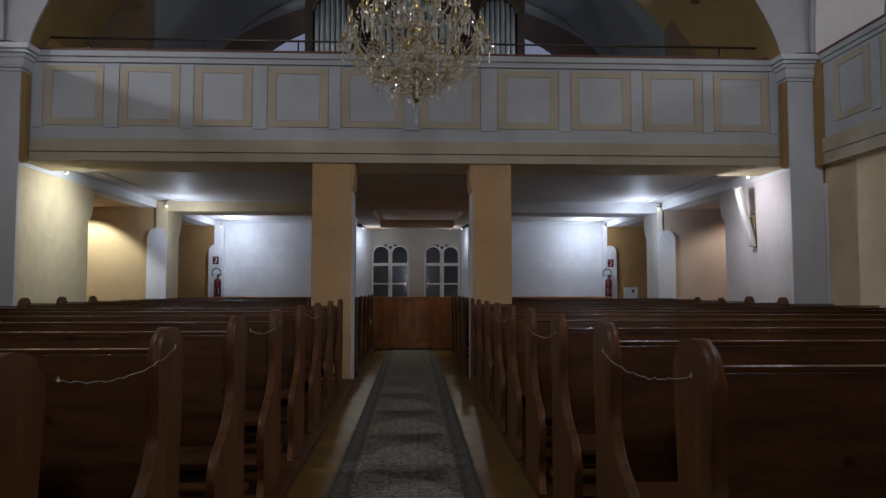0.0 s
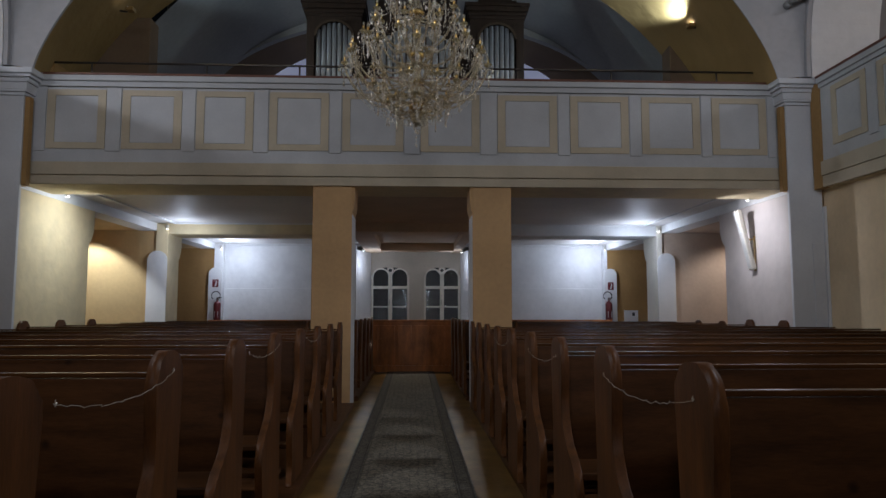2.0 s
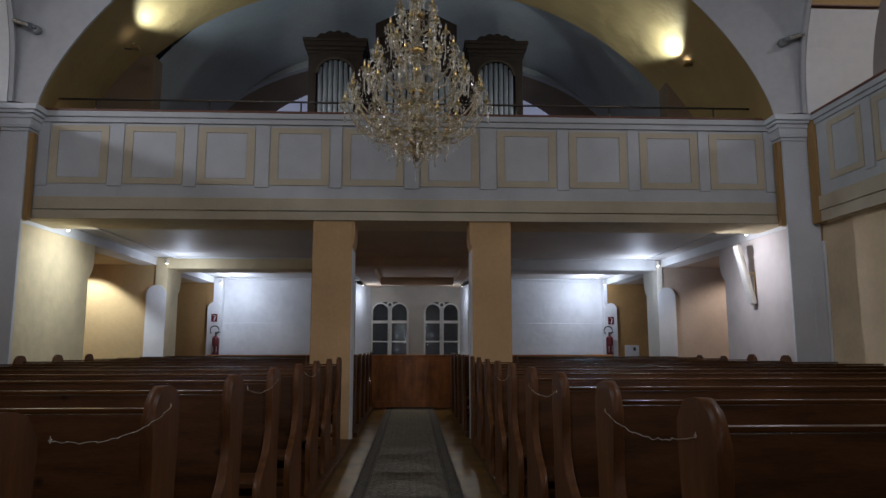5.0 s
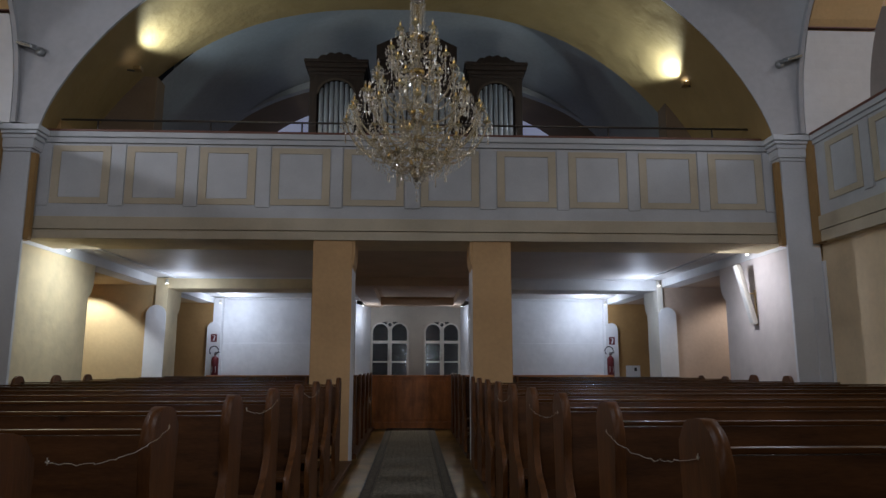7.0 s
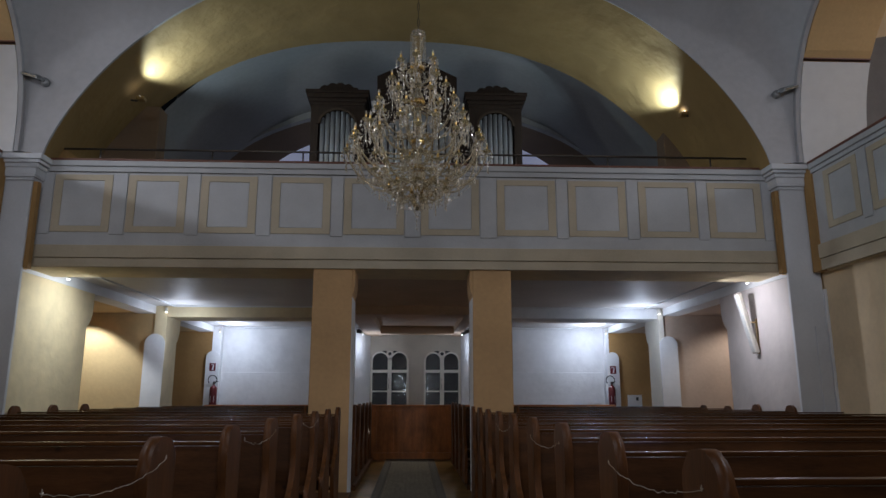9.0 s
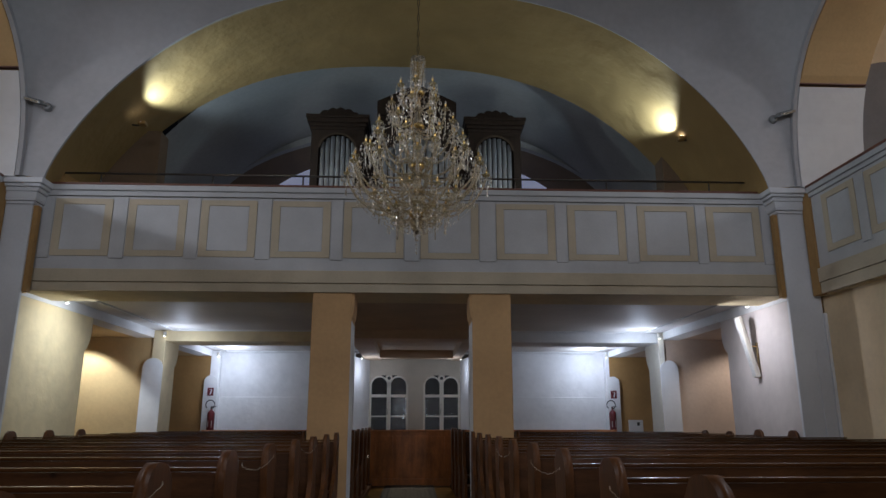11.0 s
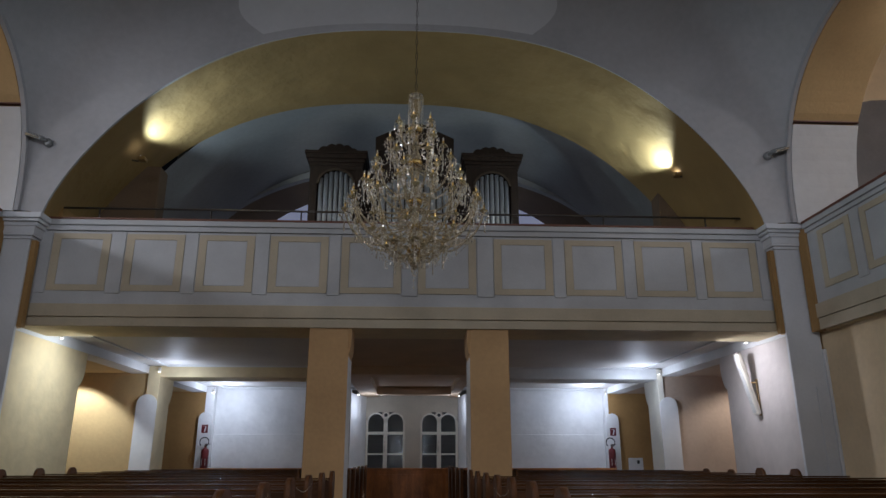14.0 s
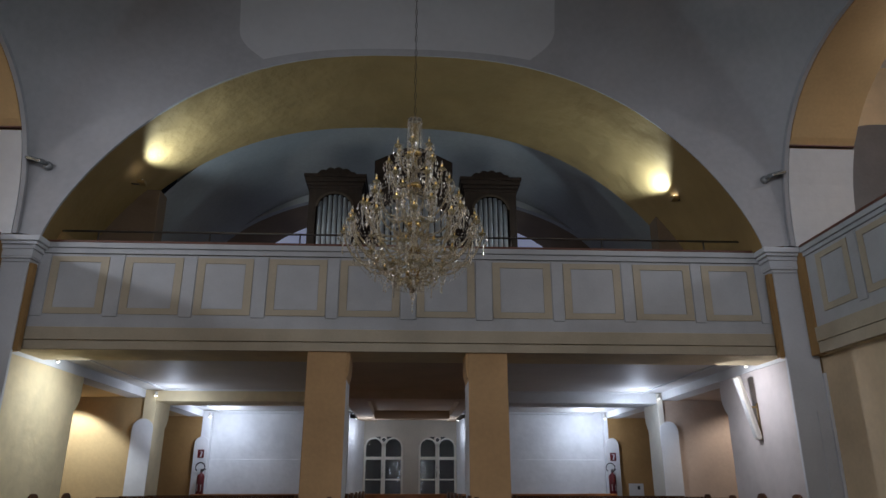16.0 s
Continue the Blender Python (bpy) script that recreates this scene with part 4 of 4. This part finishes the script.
for k in (0, 2, 4):
    y = 1.66 + 0.78 * k
    swag((RX - 0.006, y - 0.05, 0.93), (RX - 0.006, y + 0.71, 0.915), 0.038, k)
    y = 1.36 + 0.845 * k
    swag((LX + 0.006, y + 0.11, 0.945), (LX + 0.006, y + 0.82, 0.95), 0.035, 10 + k)

# ---- chandelier ----
ch = thing("chandelier", "large unlit crystal chandelier with gilt sleeves hanging on a chain", "chandelier", "", (0.022, 5.65, 2.564))
ch.scale = (1.087, 1.087, 1.087)
part("stem", lathe(bmesh.new(), [(0.008, 0.10), (0.03, 0.13), (0.06, 0.18), (0.03, 0.24), (0.05, 0.32), (0.075, 0.40), (0.03, 0.46), (0.04, 0.60), (0.06, 0.68), (0.03, 0.76), (0.035, 0.95), (0.055, 1.02), (0.025, 1.1), (0.03, 1.25), (0.05, 1.3), (0.03, 1.36), (0.045, 1.48), (0.06, 1.60), (0.062, 1.62)], 20), GLASSC, ch, "cut-glass stem", True)
for z in (0.26, 0.44, 0.66, 1.0, 1.3):
    part("collar", lathe(bmesh.new(), [(0.035, z - 0.03), (0.06, z - 0.01), (0.06, z + 0.012), (0.035, z + 0.03)], 18), GILT2, ch, "gilt collar", True)
chain = bmesh.new()
for k in range(55):
    c = Vector((0, 0, 1.64 + 0.072 * k))
    ring = []
    for t in range(9):
        a = t * math.pi / 4
        u, w2 = 0.009 * math.cos(a), 0.040 * math.sin(a)
        ring.append(c + (Vector((u, 0, w2)) if k % 2 else Vector((0, u, w2))))
    tube(chain, ring, 0.0028, 5)
part("canopy", lathe(bmesh.new(), [(0.02, 5.58), (0.10, 5.66), (0.12, 5.72), (0.12, 5.82)], 20), BRASS, ch, "brass ceiling canopy", True)
part("chain", chain, GILT, ch, "brass chain")

sparkle = random.Random(3)

def drop(bm, p, size):
    top, bot = bm.verts.new(p + Vector((0, 0, size))), bm.verts.new(p - Vector((0, 0, size * 1.3)))
    turn = sparkle.random() * 1.6
    lean = Vector((sparkle.uniform(-0.35, 0.35), sparkle.uniform(-0.35, 0.35), 0)) * size
    top.co += lean
    bot.co -= lean
    ring = [bm.verts.new(p + Vector((size * 0.55 * math.cos(k * math.pi / 2 + turn), size * 0.55 * math.sin(k * math.pi / 2 + turn), 0))) for k in range(4)]
    for k in range(4):
        bm.faces.new((ring[k], ring[(k + 1) % 4], top))
        bm.faces.new((ring[(k + 1) % 4], ring[k], bot))

drops, beads = bmesh.new(), bmesh.new()
rnd = random.Random(7)
TIERS = [(0.555, 0.58, 0.36, 12, 0.0), (0.50, 0.68, 0.46, 12, 0.26), (0.41, 0.82, 0.60, 10, 0.1), (0.32, 0.98, 0.74, 8, 0.3), (0.23, 1.15, 0.95, 7, 0.0), (0.15, 1.33, 1.16, 6, 0.4), (0.34, 0.40, 0.30, 10, 0.15), (0.22, 0.27, 0.22, 8, 0.0)]
cups = []
for r, z, z0, count, turn in TIERS:
    arm = tube(bmesh.new(), [(0.02 + (r - 0.02) * (1 - (1 - u) ** 1.4), 0, z0 - 0.09 * math.sin(u * math.pi) * (r / 0.5) + (z - z0) * u ** 2.2) for u in [k / 12 for k in range(13)]], 0.0085, 7)
    base = part("arm", arm, GLASSC, ch, "", True)
    tip = bmesh.new()
    lathe(tip, [(0.008, -0.005), (0.018, 0.0), (0.031, 0.014), (0.033, 0.020), (0.020, 0.008), (0.010, 0.010)], 12, (r, 0, z))
    pan = part("drip_pan", tip, AMBER, base, "amber glass drip pan", True)
    slv = part("candle_sleeve", lathe(bmesh.new(), [(0.009, 0.012), (0.012, 0.02), (0.009, 0.028), (0.009, 0.052), (0.012, 0.056)], 10, (r, 0, z)), GILT2, base, "gilt sleeve", True)
    blb = part("bulb", lathe(bmesh.new(), [(0.005, 0.056), (0.009, 0.064), (0.008, 0.076), (0.003, 0.088), (0.001, 0.094)], 10, (r, 0, z)), BULB, base, "unlit candle bulb", True)
    for k in range(count):
        a = turn + 2 * math.pi * k / count
        if k == 0:
            base.rotation_euler = (0, 0, a)
        else:
            c = base.copy()
            scene.collection.objects.link(c)
            c.rotation_euler = (0, 0, a)
            for o in (pan, slv, blb):
                q = o.copy()
                scene.collection.objects.link(q)
                q.parent = c
        p = Vector((r * math.cos(a), r * math.sin(a), z))
        cups.append(p)
        for j in range(8):
            b = j * 2 * math.pi / 8 + rnd.random()
            drop(drops, p + Vector((0.042 * math.cos(b), 0.042 * math.sin(b), -0.004 - rnd.random() * 0.01)), 0.010)
            drop(drops, p + Vector((0.044 * math.cos(b), 0.044 * math.sin(b), -0.032 - rnd.random() * 0.012)), 0.014)
            if j % 2:
                drop(drops, p + Vector((0.03 * math.cos(b), 0.03 * math.sin(b), -0.065 - rnd.random() * 0.02)), 0.014)
            if j % 4 == 1:
                for step in range(4):
                    drop(drops, p + Vector((0.016 * math.cos(b), 0.016 * math.sin(b), -0.085 - 0.024 * step)), 0.009 + 0.002 * step)
        # bead swags: to the next cup and in to the stem
        nxt = Vector((r * math.cos(a + 2 * math.pi / count), r * math.sin(a + 2 * math.pi / count), z))
        inn = Vector((0.05 * math.cos(a), 0.05 * math.sin(a), z + 0.17))
        for goal, sag, steps in ((nxt, 0.07, 12), (inn, 0.05, max(6, int(r * 34)))):
            for s in range(1, steps):
                u = s / steps
                q = p.lerp(goal, u) + Vector((0, 0, 0.0 - sag * 4 * u * (1 - u)))
                drop(beads, q, 0.0075)
for k in range(16):
    a = 2 * math.pi * k / 16
    for s in range(26):
        u = s / 25
        rr = 0.54 * math.cos(u * 1.45)
        drop(beads, Vector((rr * math.cos(a), rr * math.sin(a), 0.56 - 0.44 * math.sin(u * 1.45) ** 1.2)), 0.0075)
for k in range(10):
    a = 2 * math.pi * k / 10
    for s in range(18):
        drop(beads, Vector((0.06 * math.cos(a), 0.06 * math.sin(a), 1.60 - 0.017 * s)), 0.0085)
for z, r, s in ((-0.075, 0.0, 0.020), (-0.045, 0.0, 0.012), (-0.015, 0.0, 0.016), (0.02, 0.012, 0.013), (0.045, 0.02, 0.014), (0.07, 0.035, 0.018), (0.1, 0.06, 0.02), (0.14, 0.09, 0.02), (0.19, 0.13, 0.02)):
    n = max(1, int(r * 90))
    for k in range(n):
        a = 2 * math.pi * k / n
        drop(drops, Vector((r * math.cos(a), r * math.sin(a), z + 0.03)), s)
tagged(part("crystal_trim", drops, CRYSTAL, ch, "clear cut crystal drops"), kind="stuff")
tagged(part("bead_trim", beads, CRYSTAL, ch, "strands of clear glass beads"), kind="stuff")
